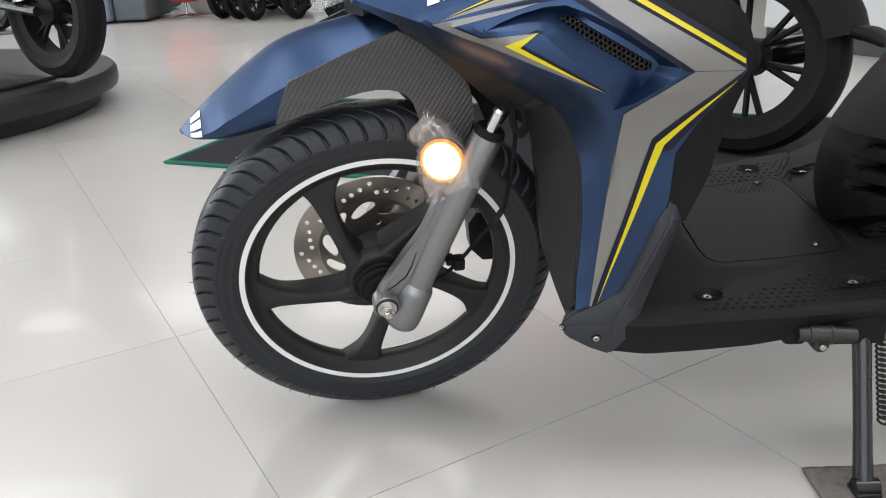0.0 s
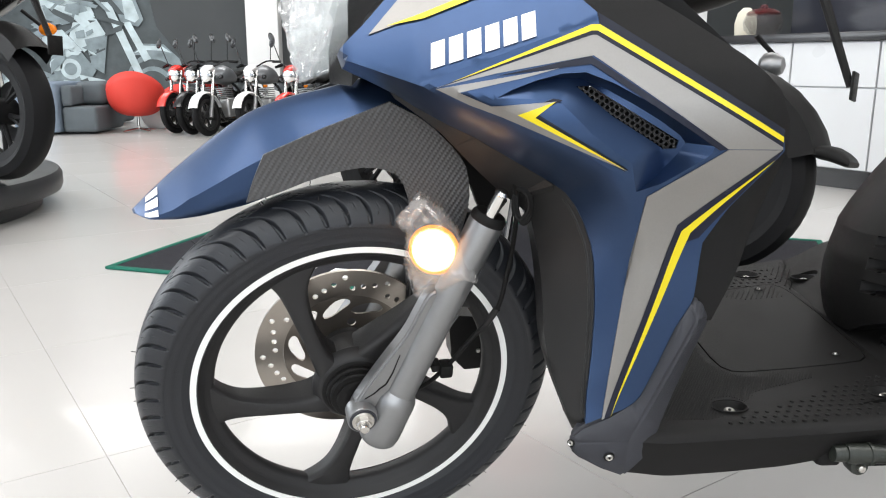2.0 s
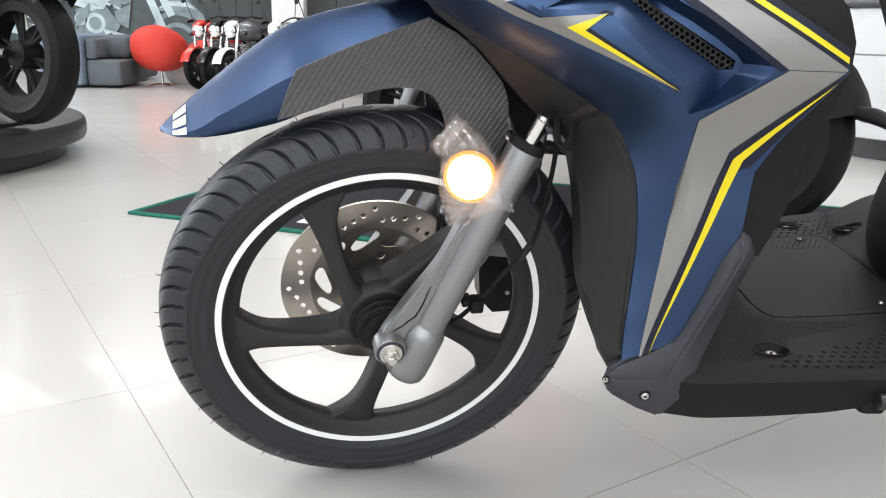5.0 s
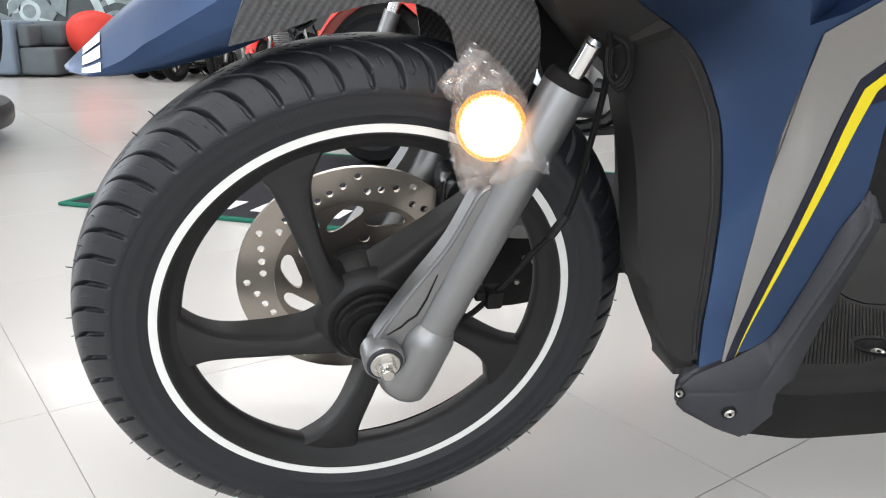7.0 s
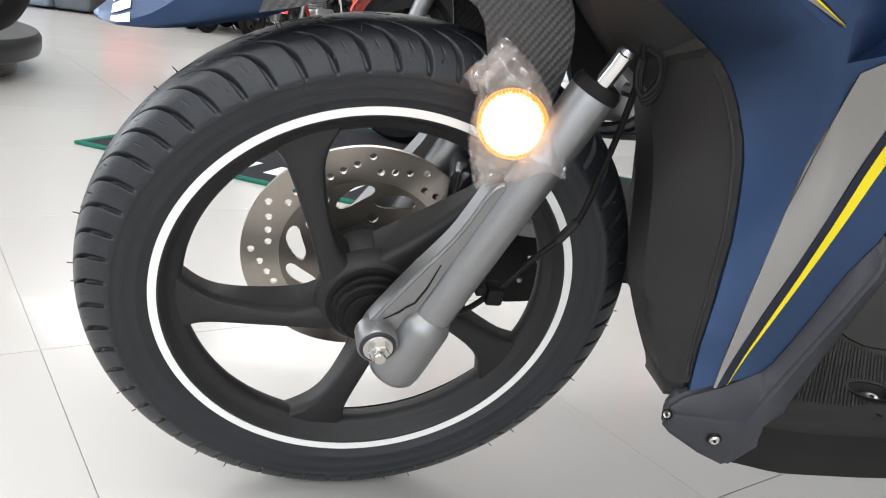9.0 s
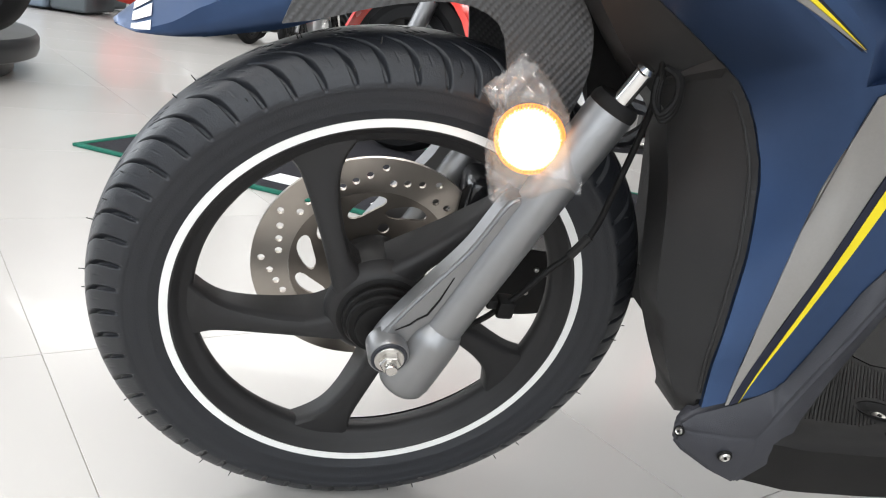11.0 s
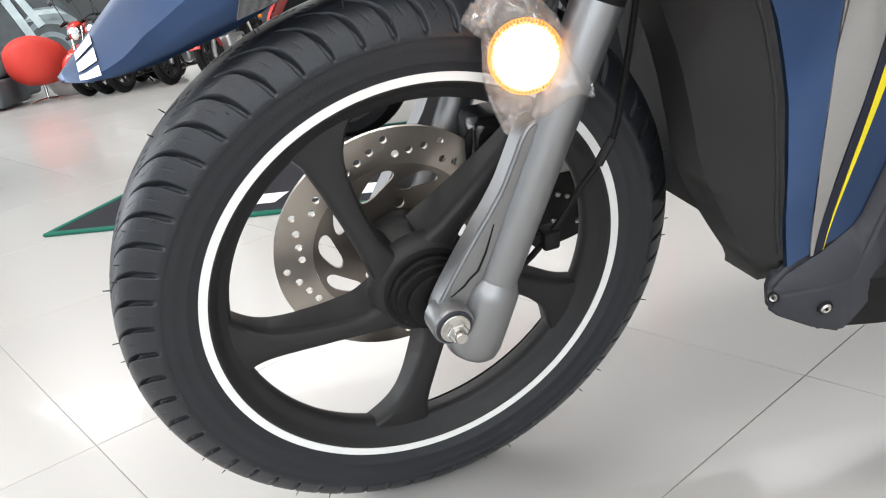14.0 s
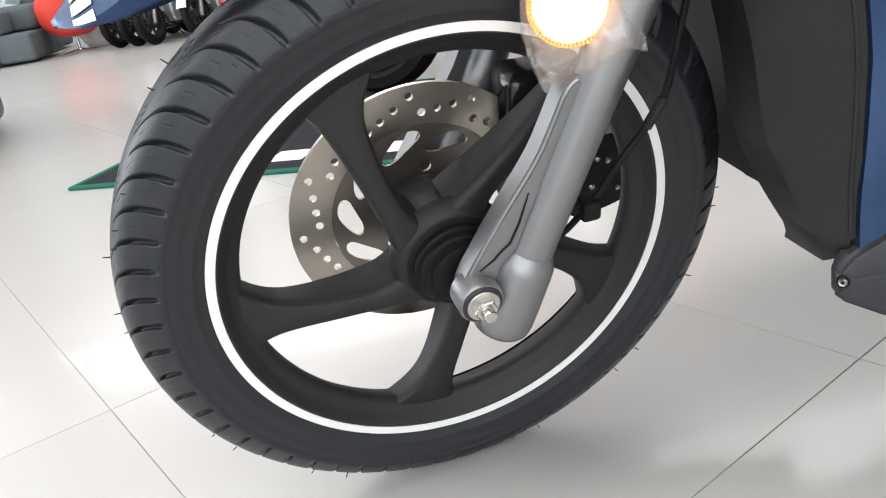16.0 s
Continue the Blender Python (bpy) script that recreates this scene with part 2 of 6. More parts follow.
def lathe(profile, seg=64, axis="Y", bm=None, close=False):
    """Turn (radius, along) pairs round an axis."""
    b = bm or bmesh.new()
    rings = []
    for r, a in profile:
        ring = []
        for i in range(seg):
            t = 2 * math.pi * i / seg
            c, s = r * math.cos(t), r * math.sin(t)
            ring.append(b.verts.new({"Y": (c, a, s), "Z": (c, s, a), "X": (a, c, s)}[axis]))
        rings.append(ring)
    pairs = list(zip(rings, rings[1:]))
    if close:
        pairs.append((rings[-1], rings[0]))
    for p, q in pairs:
        for i in range(seg):
            b.faces.new((p[i], p[(i + 1) % seg], q[(i + 1) % seg], q[i]))
    if not close:
        for ring in (rings[0], rings[-1]):
            b.faces.new(ring)
    return b


def tube(path, radius, seg=12, bm=None, caps=True):
    """A round bar along points; radius may be a list."""
    b = bm or bmesh.new()
    pts = [Vector(p) for p in path]
    rad = radius if isinstance(radius, (list, tuple)) else [radius] * len(pts)
    rings, side = [], None
    for i, p in enumerate(pts):
        d = (pts[min(i + 1, len(pts) - 1)] - pts[max(i - 1, 0)]).normalized()
        if side is None:
            side = d.cross(Vector((0.13, 0.31, 0.94))).normalized()
        side = (side - d * side.dot(d)).normalized()
        up = d.cross(side)
        rings.append([b.verts.new(p + rad[i] * (math.cos(2 * math.pi * k / seg) * side + math.sin(2 * math.pi * k / seg) * up)) for k in range(seg)])
    for p, q in zip(rings, rings[1:]):
        for k in range(seg):
            b.faces.new((p[k], p[(k + 1) % seg], q[(k + 1) % seg], q[k]))
    if caps:
        b.faces.new(rings[0])
        b.faces.new(rings[-1])
    return b


def smooth_path(pts, n=8):
    """Catmull-Rom through points."""
    p = [Vector(q) for q in pts]
    p = [2 * p[0] - p[1]] + p + [2 * p[-1] - p[-2]]
    out = []
    for i in range(1, len(p) - 2):
        for k in range(n):
            t = k / n
            out.append(0.5 * (2 * p[i] + (p[i + 1] - p[i - 1]) * t + (2 * p[i - 1] - 5 * p[i] + 4 * p[i + 1] - p[i + 2]) * t * t + (3 * p[i] - p[i - 1] - 3 * p[i + 1] + p[i + 2]) * t ** 3))
    return out + [p[-2]]


def inside(p, poly):
    x, y = p
    c = False
    for (x0, y0), (x1, y1) in zip(poly, poly[1:] + poly[:1]):
        if (y0 > y) != (y1 > y) and x < (x1 - x0) * (y - y0) / (y1 - y0) + x0:
            c = not c
    return c


def round_poly(poly, keep=(), n=2):
    """Chaikin-rounded corners, but for those kept sharp."""
    for _ in range(n):
        out = []
        for i, p in enumerate(poly):
            q, r = poly[i - 1], poly[(i + 1) % len(poly)]
            if any(abs(p[0] - k[0]) + abs(p[1] - k[1]) < 1e-6 for k in keep):
                out.append(p)
            else:
                out += [(p[0] * 0.75 + q[0] * 0.25, p[1] * 0.75 + q[1] * 0.25), (p[0] * 0.75 + r[0] * 0.25, p[1] * 0.75 + r[1] * 0.25)]
        poly = out
    return poly


def sheet(outline, surf, step=0.012, thick=0.003, holes=(), back=True, lines=()):
    """A panel over an outline in (x, z), laid on the surface y = surf(x, z), with a folded-back rim."""
    def dense(poly):
        out = []
        for (x0, z0), (x1, z1) in zip(poly, poly[1:] + poly[:1]):
            n = max(1, int(math.hypot(x1 - x0, z1 - z0) / step))
            out += [(x0 + (x1 - x0) * k / n, z0 + (z1 - z0) * k / n) for k in range(n)]
        return out
    loops = [dense(list(outline))] + [dense(list(h)) for h in holes]
    pts, edges = [], []
    for lp in loops:
        s = len(pts)
        pts += lp
        edges += [(s + i, s + (i + 1) % len(lp)) for i in range(len(lp))]
    for ln in lines:
        s = len(pts)
        for (x0, z0), (x1, z1) in zip(ln, ln[1:]):
            n = max(1, int(math.hypot(x1 - x0, z1 - z0) / step))
            pts += [(x0 + (x1 - x0) * k / n, z0 + (z1 - z0) * k / n) for k in range(n)]
        pts.append(ln[-1])
        edges += [(i, i + 1) for i in range(s, len(pts) - 1)]
    xs, zs = [p[0] for p in loops[0]], [p[1] for p in loops[0]]
    x = min(xs) + step / 2
    row = 0
    while x < max(xs):
        z = min(zs) + step * (0.25 if row % 2 else 0.75)
        while z < max(zs):
            if inside((x, z), loops[0]) and not any(inside((x, z), h) for h in loops[1:]):
                if min((x - p[0]) ** 2 + (z - p[1]) ** 2 for p in pts[:len(pts)] if abs(x - p[0]) < step) > (0.45 * step) ** 2 if any(abs(x - p[0]) < step for p in pts) else True:
                    pts.append((x, z))
            z += step
        x += step * 0.866
        row += 1
    v2, _, faces, *_ = geometry.delaunay_2d_cdt([Vector(p) for p in pts], edges, [], 0, 1e-6)
    b = bmesh.new()
    vs = [b.verts.new((v.x, surf(v.x, v.y), v.y)) for v in v2]
    for f in faces:
        c = sum((v2[i] for i in f), Vector((0, 0))) / len(f)
        if inside((c.x, c.y), loops[0]) and not any(inside((c.x, c.y), h) for h in loops[1:]):
            b.faces.new([vs[i] for i in f])
    for v in [v for v in b.verts if not v.link_faces]:
        b.verts.remove(v)
    if thick:
        rim = [e for e in b.edges if len(e.link_faces) == 1]
        ex = bmesh.ops.extrude_edge_only(b, edges=rim)["geom"]
        for v in ex:
            if isinstance(v, bmesh.types.BMVert):
                v.co.y += thick
    return b


def plate(outline, y0, y1, holes=(), bevel=0.0):
    """A flat plate in (x, z) between two depths, with holes through it."""
    b = sheet(outline, lambda x, z: y0, 0.5, 0, holes)
    fs = b.faces[:]
    ex = bmesh.ops.extrude_face_region(b, geom=fs)["geom"]
    for v in ex:
        if isinstance(v, bmesh.types.BMVert):
            v.co.y = y1
    bmesh.ops.dissolve_limit(b, angle_limit=0.01, verts=b.verts, edges=b.edges)
    bmesh.ops.triangulate(b, faces=[f for f in b.faces if len(f.verts) > 4])
    return b


def circle(cx, cz, r, n=24, sx=1.0, turn=0.0):
    return [(cx + r * math.cos(2 * math.pi * k / n + turn), cz + sx * r * math.sin(2 * math.pi * k / n + turn)) for k in range(n)]


def loft(sections, bm=None, closed=True, caps=True):
    """Skin through sections of equally many points."""
    b = bm or bmesh.new()
    rings = [[b.verts.new(p) for p in s] for s in sections]
    n = len(rings[0])
    for p, q in zip(rings, rings[1:]):
        for k in range(n if closed else n - 1):
            b.faces.new((p[k], p[(k + 1) % n], q[(k + 1) % n], q[k]))
    if closed and caps:
        b.faces.new(rings[0])
        b.faces.new(rings[-1])
    return b


def lerp(x, xs, ys):
    return float(np.interp(x, xs, ys))


# ---- room ----
X0, X1, Y0, Y1, H = -7.5, 5.5, -6.0, 11.0, 3.6
solo("wall_back", box(X0, X1, Y1, Y1 + 0.15, 0, H), WALLDARK, "dark charcoal showroom back wall", "wall", kind="structure")
solo("wall_right", box(X1, X1 + 0.15, Y0, Y1, 0, H), WALLWHITE, "plain white painted showroom side wall", "wall", kind="structure")
solo("ceiling", box(X0 - 0.15, X1 + 0.15, Y0 - 0.15, Y1 + 0.15, H, H + 0.12), CEIL, "plain white showroom ceiling", "ceiling", kind="structure")


def glazed_wall(name, along, a0, a1, b, label):
    """A wall of tall panes between mullions."""
    w = thing(name, ((a0, b, 0) if along == "x" else (b, a0, 0)), label, "window", kind="structure")
    def bar(u0, u1, z0, z1, t=0.06):
        return box(u0, u1, b - t, b + t, z0, z1, 0.004) if along == "x" else box(b - t, b + t, u0, u1, z0, z1, 0.004)
    part("lintel", bar(a0, a1, 3.3, H, 0.09), WALLWHITE, w)
    part("sill", bar(a0, a1, 0.0, 0.12, 0.09), GLOSSBLK, w)
    n = 5
    for i in range(n + 1):
        u = a0 + (a1 - a0) * i / n
        part("mullion", bar(max(a0, u - 0.05), min(a1, u + 0.05), 0.12, 3.3), GLOSSBLK, w)
    for i in range(n):
        u = a0 + (a1 - a0) * i / n
        pane = part("pane", bar(u + 0.06, u + (a1 - a0) / n - 0.06, 0.13, 3.29, 0.004), GLASS, w)
        pane.visible_shadow = False
    return w


# unseen glazed walls, assumed as the source of the daylight lamps
glazed_wall("window_1", "x", X0, X1, Y0, "tall glazed showroom front with black mullions")
glazed_wall("window_2", "y", Y0, Y1, X0, "tall glazed showroom side with black mullions")

# downlights in the ceiling
SPOT = glow("downlight_lens", (1.0, 0.97, 0.92), 12.0)
for i in range(4):
    for k in range(5):
        cx, cy = -5.2 + 2.6 * i, -0.8 + 2.4 * k
        d = thing("downlight", (cx, cy, H), "small round recessed ceiling downlight, lit", "ceiling light", group="ceiling downlights")
        part("bezel", lathe([(0.045, 0), (0.062, 0), (0.062, -0.006), (0.05, -0.012), (0.045, -0.004)], 24, "Z", close=True), WHITEPAINT, d, m=Matrix.Translation((cx, cy, H)))
        part("lens", lathe([(0.044, -0.002), (0.044, -0.006), (0.02, -0.008)], 20, "Z"), SPOT, d, m=Matrix.Translation((cx, cy, H)))

# unseen panels added to hold the large fill lamps
for px, py in ((-4.0, 0.5), (-0.6, 0.2), (2.8, 0.5), (-4.0, 5.0), (-0.6, 5.0), (2.8, 5.0), (-4.0, 9.0), (-0.6, 9.0), (-2.6, -2.8), (1.2, -2.8)):
    d = thing("ceiling_fill_panel", (px, py, H), "unseen white rectangular panel added round a ceiling fill lamp", "ceiling light", group="ceiling panels")
    part("frame", box(px - 1.25, px + 1.25, py - 0.65, py + 0.65, H - 0.03, H, 0.004), WHITEPAINT, d)

# ---- back wall: mural, column ----
mural = thing("mural", (-4.2, Y1, 0.3), "large printed mural of a grey motorcycle on the dark wall", "mural")


def mural_poly(name, pts, material, lift):
    b = bmesh.new()
    vs = [b.verts.new((x, Y1 - 0.004 - lift, z)) for x, z in pts]
    f = b.faces.new(vs)
    ex = bmesh.ops.extrude_face_region(b, geom=[f])["geom"]
    for v in ex:
        if isinstance(v, bmesh.types.BMVert):
            v.co.y += 0.002
    part(name, b, material, mural, smooth=False)


mural_poly("backing", [(-7.0, 0.12), (-3.0, 0.12), (-2.72, 0.3), (-2.75, 0.62), (-3.1, 1.1), (-3.25, 1.9), (-7.0, 2.6)], MURAL_D, 0.0)
mural_poly("tyre", circle(-3.17, 0.30, 0.44, 40, 1.12), MURAL_D, 0.010)
mural_poly("tyre_shine", circle(-3.14, 0.31, 0.415, 40, 1.12), MURAL_M, 0.013)
mural_poly("tyre_wall", circle(-3.17, 0.30, 0.35, 40, 1.12), MURAL_D, 0.016)
mural_poly("rim", circle(-3.18, 0.30, 0.27, 40, 1.12), MURAL_M, 0.019)
mural_poly("rim_inside", circle(-3.19, 0.30, 0.22, 40, 1.12), MURAL_D, 0.021)
mural_poly("hub", circle(-3.2, 0.29, 0.10, 20), MURAL_L, 0.024)
mural_poly("fender", [(-3.46, 0.74), (-3.27, 0.89), (-3.02, 0.88), (-2.83, 0.70), (-2.75, 0.42), (-2.84, 0.58), (-3.03, 0.74), (-3.28, 0.75)], MURAL_M, 0.024)
mural_poly("fender_shine", [(-3.40, 0.77), (-3.27, 0.865), (-3.04, 0.855), (-2.92, 0.77), (-3.05, 0.80), (-3.28, 0.81)], MURAL_L, 0.027)
mural_poly("fork_leg", [(-3.76, 1.40), (-3.65, 1.40), (-3.28, 0.45), (-3.37, 0.42)], MURAL_L, 0.029)
mural_poly("fork_leg", [(-3.51, 1.15), (-3.42, 1.16), (-3.19, 0.70), (-3.28, 0.66)], MURAL_L, 0.029)
mural_poly("headlight", [(-3.66, 1.55), (-3.37, 1.55), (-3.25, 1.19), (-3.32, 1.10), (-3.53, 1.14)], MURAL_M, 0.026)
mural_poly("headlight_lens", [(-3.50, 1.45), (-3.37, 1.42), (-3.30, 1.20), (-3.36, 1.15), (-3.48, 1.2)], MURAL_L, 0.029)
mural_poly("tank", [(-4.55, 1.62), (-4.03, 1.62), (-3.86, 1.25), (-4.27, 1.12), (-4.50, 1.20)], MURAL_L, 0.022)
mural_poly("tank_shade", [(-4.50, 1.32), (-4.0, 1.40), (-3.90, 1.22), (-4.25, 1.12), (-4.46, 1.18)], MURAL_M, 0.025)
mural_poly("shroud", [(-4.10, 1.25), (-3.90, 1.30), (-3.74, 1.01), (-4.03, 0.78), (-4.20, 0.98)], MURAL_L, 0.027)
mural_poly("shroud", [(-4.01, 0.94), (-3.72, 1.00), (-3.80, 0.51), (-3.94, 0.59)], MURAL_M, 0.029)
mural_poly("side_cover", [(-4.66, 1.02), (-4.28, 1.06), (-4.05, 0.80), (-4.25, 0.72), (-4.56, 0.82)], MURAL_L, 0.025)
mural_poly("seat", [(-5.25, 1.30), (-4.62, 1.24), (-4.50, 1.10), (-4.8, 1.05), (-5.2, 1.12)], MURAL_D, 0.024)
mural_poly("tail", [(-5.5, 1.15), (-4.70, 1.06), (-4.62, 0.92), (-5.05, 0.88), (-5.4, 0.98)], MURAL_M, 0.022)
mural_poly("engine", [(-4.46, 0.74), (-4.08, 0.80), (-3.90, 0.55), (-4.05, 0.33), (-4.42, 0.38)], MURAL_M, 0.022)
mural_poly("engine_cover", circle(-4.22, 0.57, 0.13, 24), MURAL_L, 0.026)
mural_poly("engine_ring", circle(-4.22, 0.57, 0.08, 24), MURAL_M, 0.029)
mural_poly("engine_cover", circle(-4.40, 0.62, 0.08, 20), MURAL_L, 0.026)
mural_poly("exhaust", [(-4.13, 0.50), (-3.80, 0.43), (-3.72, 0.30), (-3.80, 0.28), (-4.07, 0.37)], MURAL_L, 0.027)
mural_poly("swingarm", [(-5.2, 0.60), (-4.69, 0.60), (-4.42, 0.48), (-4.70, 0.44), (-5.2, 0.48)], MURAL_M, 0.022)
mural_poly("silencer", [(-5.4, 0.62), (-4.75, 0.40), (-4.70, 0.30), (-5.4, 0.45)], MURAL_L, 0.024)
mural_poly("rear_tyre", circle(-5.25, 0.35, 0.44, 40, 1.1), MURAL_D, 0.010)
mural_poly("rear_tyre_shine", circle(-5.22, 0.36, 0.40, 40, 1.1), MURAL_M, 0.013)
mural_poly("rear_rim", circle(-5.25, 0.35, 0.28, 30, 1.1), MURAL_D, 0.016)

rm = random.Random(21)
for tone, count, lift in ((MURAL_D, 16, 0.031), (MURAL_M, 34, 0.032), (MURAL_L, 13, 0.033)):
    for k in range(count):
        cx, cz = rm.uniform(-5.3, -3.62), rm.uniform(0.35, 1.75)
        ln, wd, turn = rm.uniform(0.05, 0.22), rm.uniform(0.012, 0.06), rm.uniform(-0.9, 0.9)
        pts = [(-ln, -wd * rm.uniform(0.2, 1)), (ln * rm.uniform(0.4, 1), -wd), (ln, wd * rm.uniform(0.2, 1)), (-ln * rm.uniform(0.3, 0.9), wd)]
        mural_poly("print_patch", [(cx + x * math.cos(turn) - z * math.sin(turn), cz + x * math.sin(turn) + z * math.cos(turn)) for x, z in pts], tone, lift + 0.0002 * k)

solo("column", box(-1.90, -1.50, Y1 - 0.35, Y1, 0, H, 0.008), WALLWHITE, "square white painted column against the dark wall", "column", kind="structure")

# ---- sofa, red chair, white bowl ----
sofa = thing("sofa", (-3.1, 7.7, 0), "low dark grey upholstered sofa with a blue-grey end", "sofa")
part("arm", box(-3.48, -3.08, 7.60, 8.30, 0.02, 0.47, 0.03, 3), SOFASIDE, sofa, "blue-grey upholstered side")
part("seat_cushion", box(-3.07, -2.76, 7.66, 8.40, 0.02, 0.25, 0.03, 3), SOFA, sofa)
part("arm_cushion", box(-3.07, -2.97, 7.66, 8.40, 0.255, 0.44, 0.03, 3), SOFA, sofa)
part("backrest", box(-3.05, -2.78, 7.95, 8.45, 0.255, 0.47, 0.05, 3), SOFA, sofa)
part("seat_cushion", box(-3.20, -2.93, 8.70, 9.3, 0.02, 0.24, 0.04, 3), SOFA, sofa)


def swan_chair(at, s, turn):
    ch = thing("swivel_chair", at, "red upholstered egg-shaped swivel chair on a steel cross foot", "chair")
    m = Matrix.Translation(at) @ Matrix.Rotation(turn, 4, "Z") @ Matrix.Scale(s, 4)
    b = bmesh.new()
    # bowl of the seat with a high back: rings whose rim rises at the back and sags at the sides
    rings, seg = [], 32
    for i in range(9):
        u = i / 8
        ring = []
        for k in range(seg):
            a = 2 * math.pi * k / seg
            back = max(0, -math.sin(a))
            side = abs(math.cos(a)) ** 2
            top = 0.62 + 0.36 * back ** 0.7 - 0.04 * side
            r = 0.06 + (0.33 + 0.03 * side) * math.sin(u * math.pi / 2) ** 0.7
            ring.append((r * math.cos(a) * 0.98, r * math.sin(a), 0.30 + (top - 0.30) * u ** 1.5))
        rings.append(ring)
    outer = loft(rings, b, True, False)
    outer.faces.new([v for v in outer.verts[:seg]])
    shell = part("seat_shell", outer, REDFAB, ch, m=m)
    mod = shell.modifiers.new("thickness", "SOLIDIFY")
    mod.thickness, mod.offset = 0.05 * s, 1
    part("stem", tube([(0, 0, 0.05), (0, 0, 0.30)], 0.022, 12), CHROME, ch, m=m)
    for k in range(4):
        a = math.pi / 4 + k * math.pi / 2
        part("foot", tube([(0, 0, 0.05), (0.3 * math.cos(a), 0.3 * math.sin(a), 0.015)], [0.02, 0.012], 8), CHROME, ch, m=m)
    return ch


swan_chair((-2.49, 7.98, 0), 0.58, radians(8))
swan_chair((-2.36, 8.55, 0), 0.44, radians(150))
bowl = thing("bowl_stool", (-2.40, 8.45, 0), "white bowl-shaped stool on the tiled floor", "stool")
part("bowl", lathe([(0.02, 0.01), (0.17, 0.0), (0.24, 0.06), (0.29, 0.18), (0.30, 0.27), (0.27, 0.27), (0.22, 0.12), (0.02, 0.08)], 40, "Z"), WHITEPAINT, bowl, m=Matrix.Translation((-2.40, 8.45, 0)) @ Matrix.Scale(0.72, 4))

# ---- podium ----
pod = thing("podium", (-2.52, 3.52, 0), "round black display podium with a thick slab on a recessed base", "podium")
mp = Matrix.Translation((-2.52, 3.52, 0))
part("base", lathe([(0.5, 0.0), (0.90, 0.0), (0.91, 0.01), (0.91, 0.075), (0.5, 0.075)], 96, "Z"), POD, pod, m=mp)
part("slab", lathe([(0.6, 0.072), (0.98, 0.072), (0.998, 0.08), (1.005, 0.10), (1.005, 0.145), (0.992, 0.165), (0.96, 0.172), (0.6, 0.172)], 96, "Z"), POD, pod, m=mp)
part("top_step", lathe([(0.5, 0.172), (0.86, 0.172), (0.875, 0.176), (0.875, 0.186), (0.86, 0.190), (0.3, 0.190)], 96, "Z"), POD, pod, m=mp)


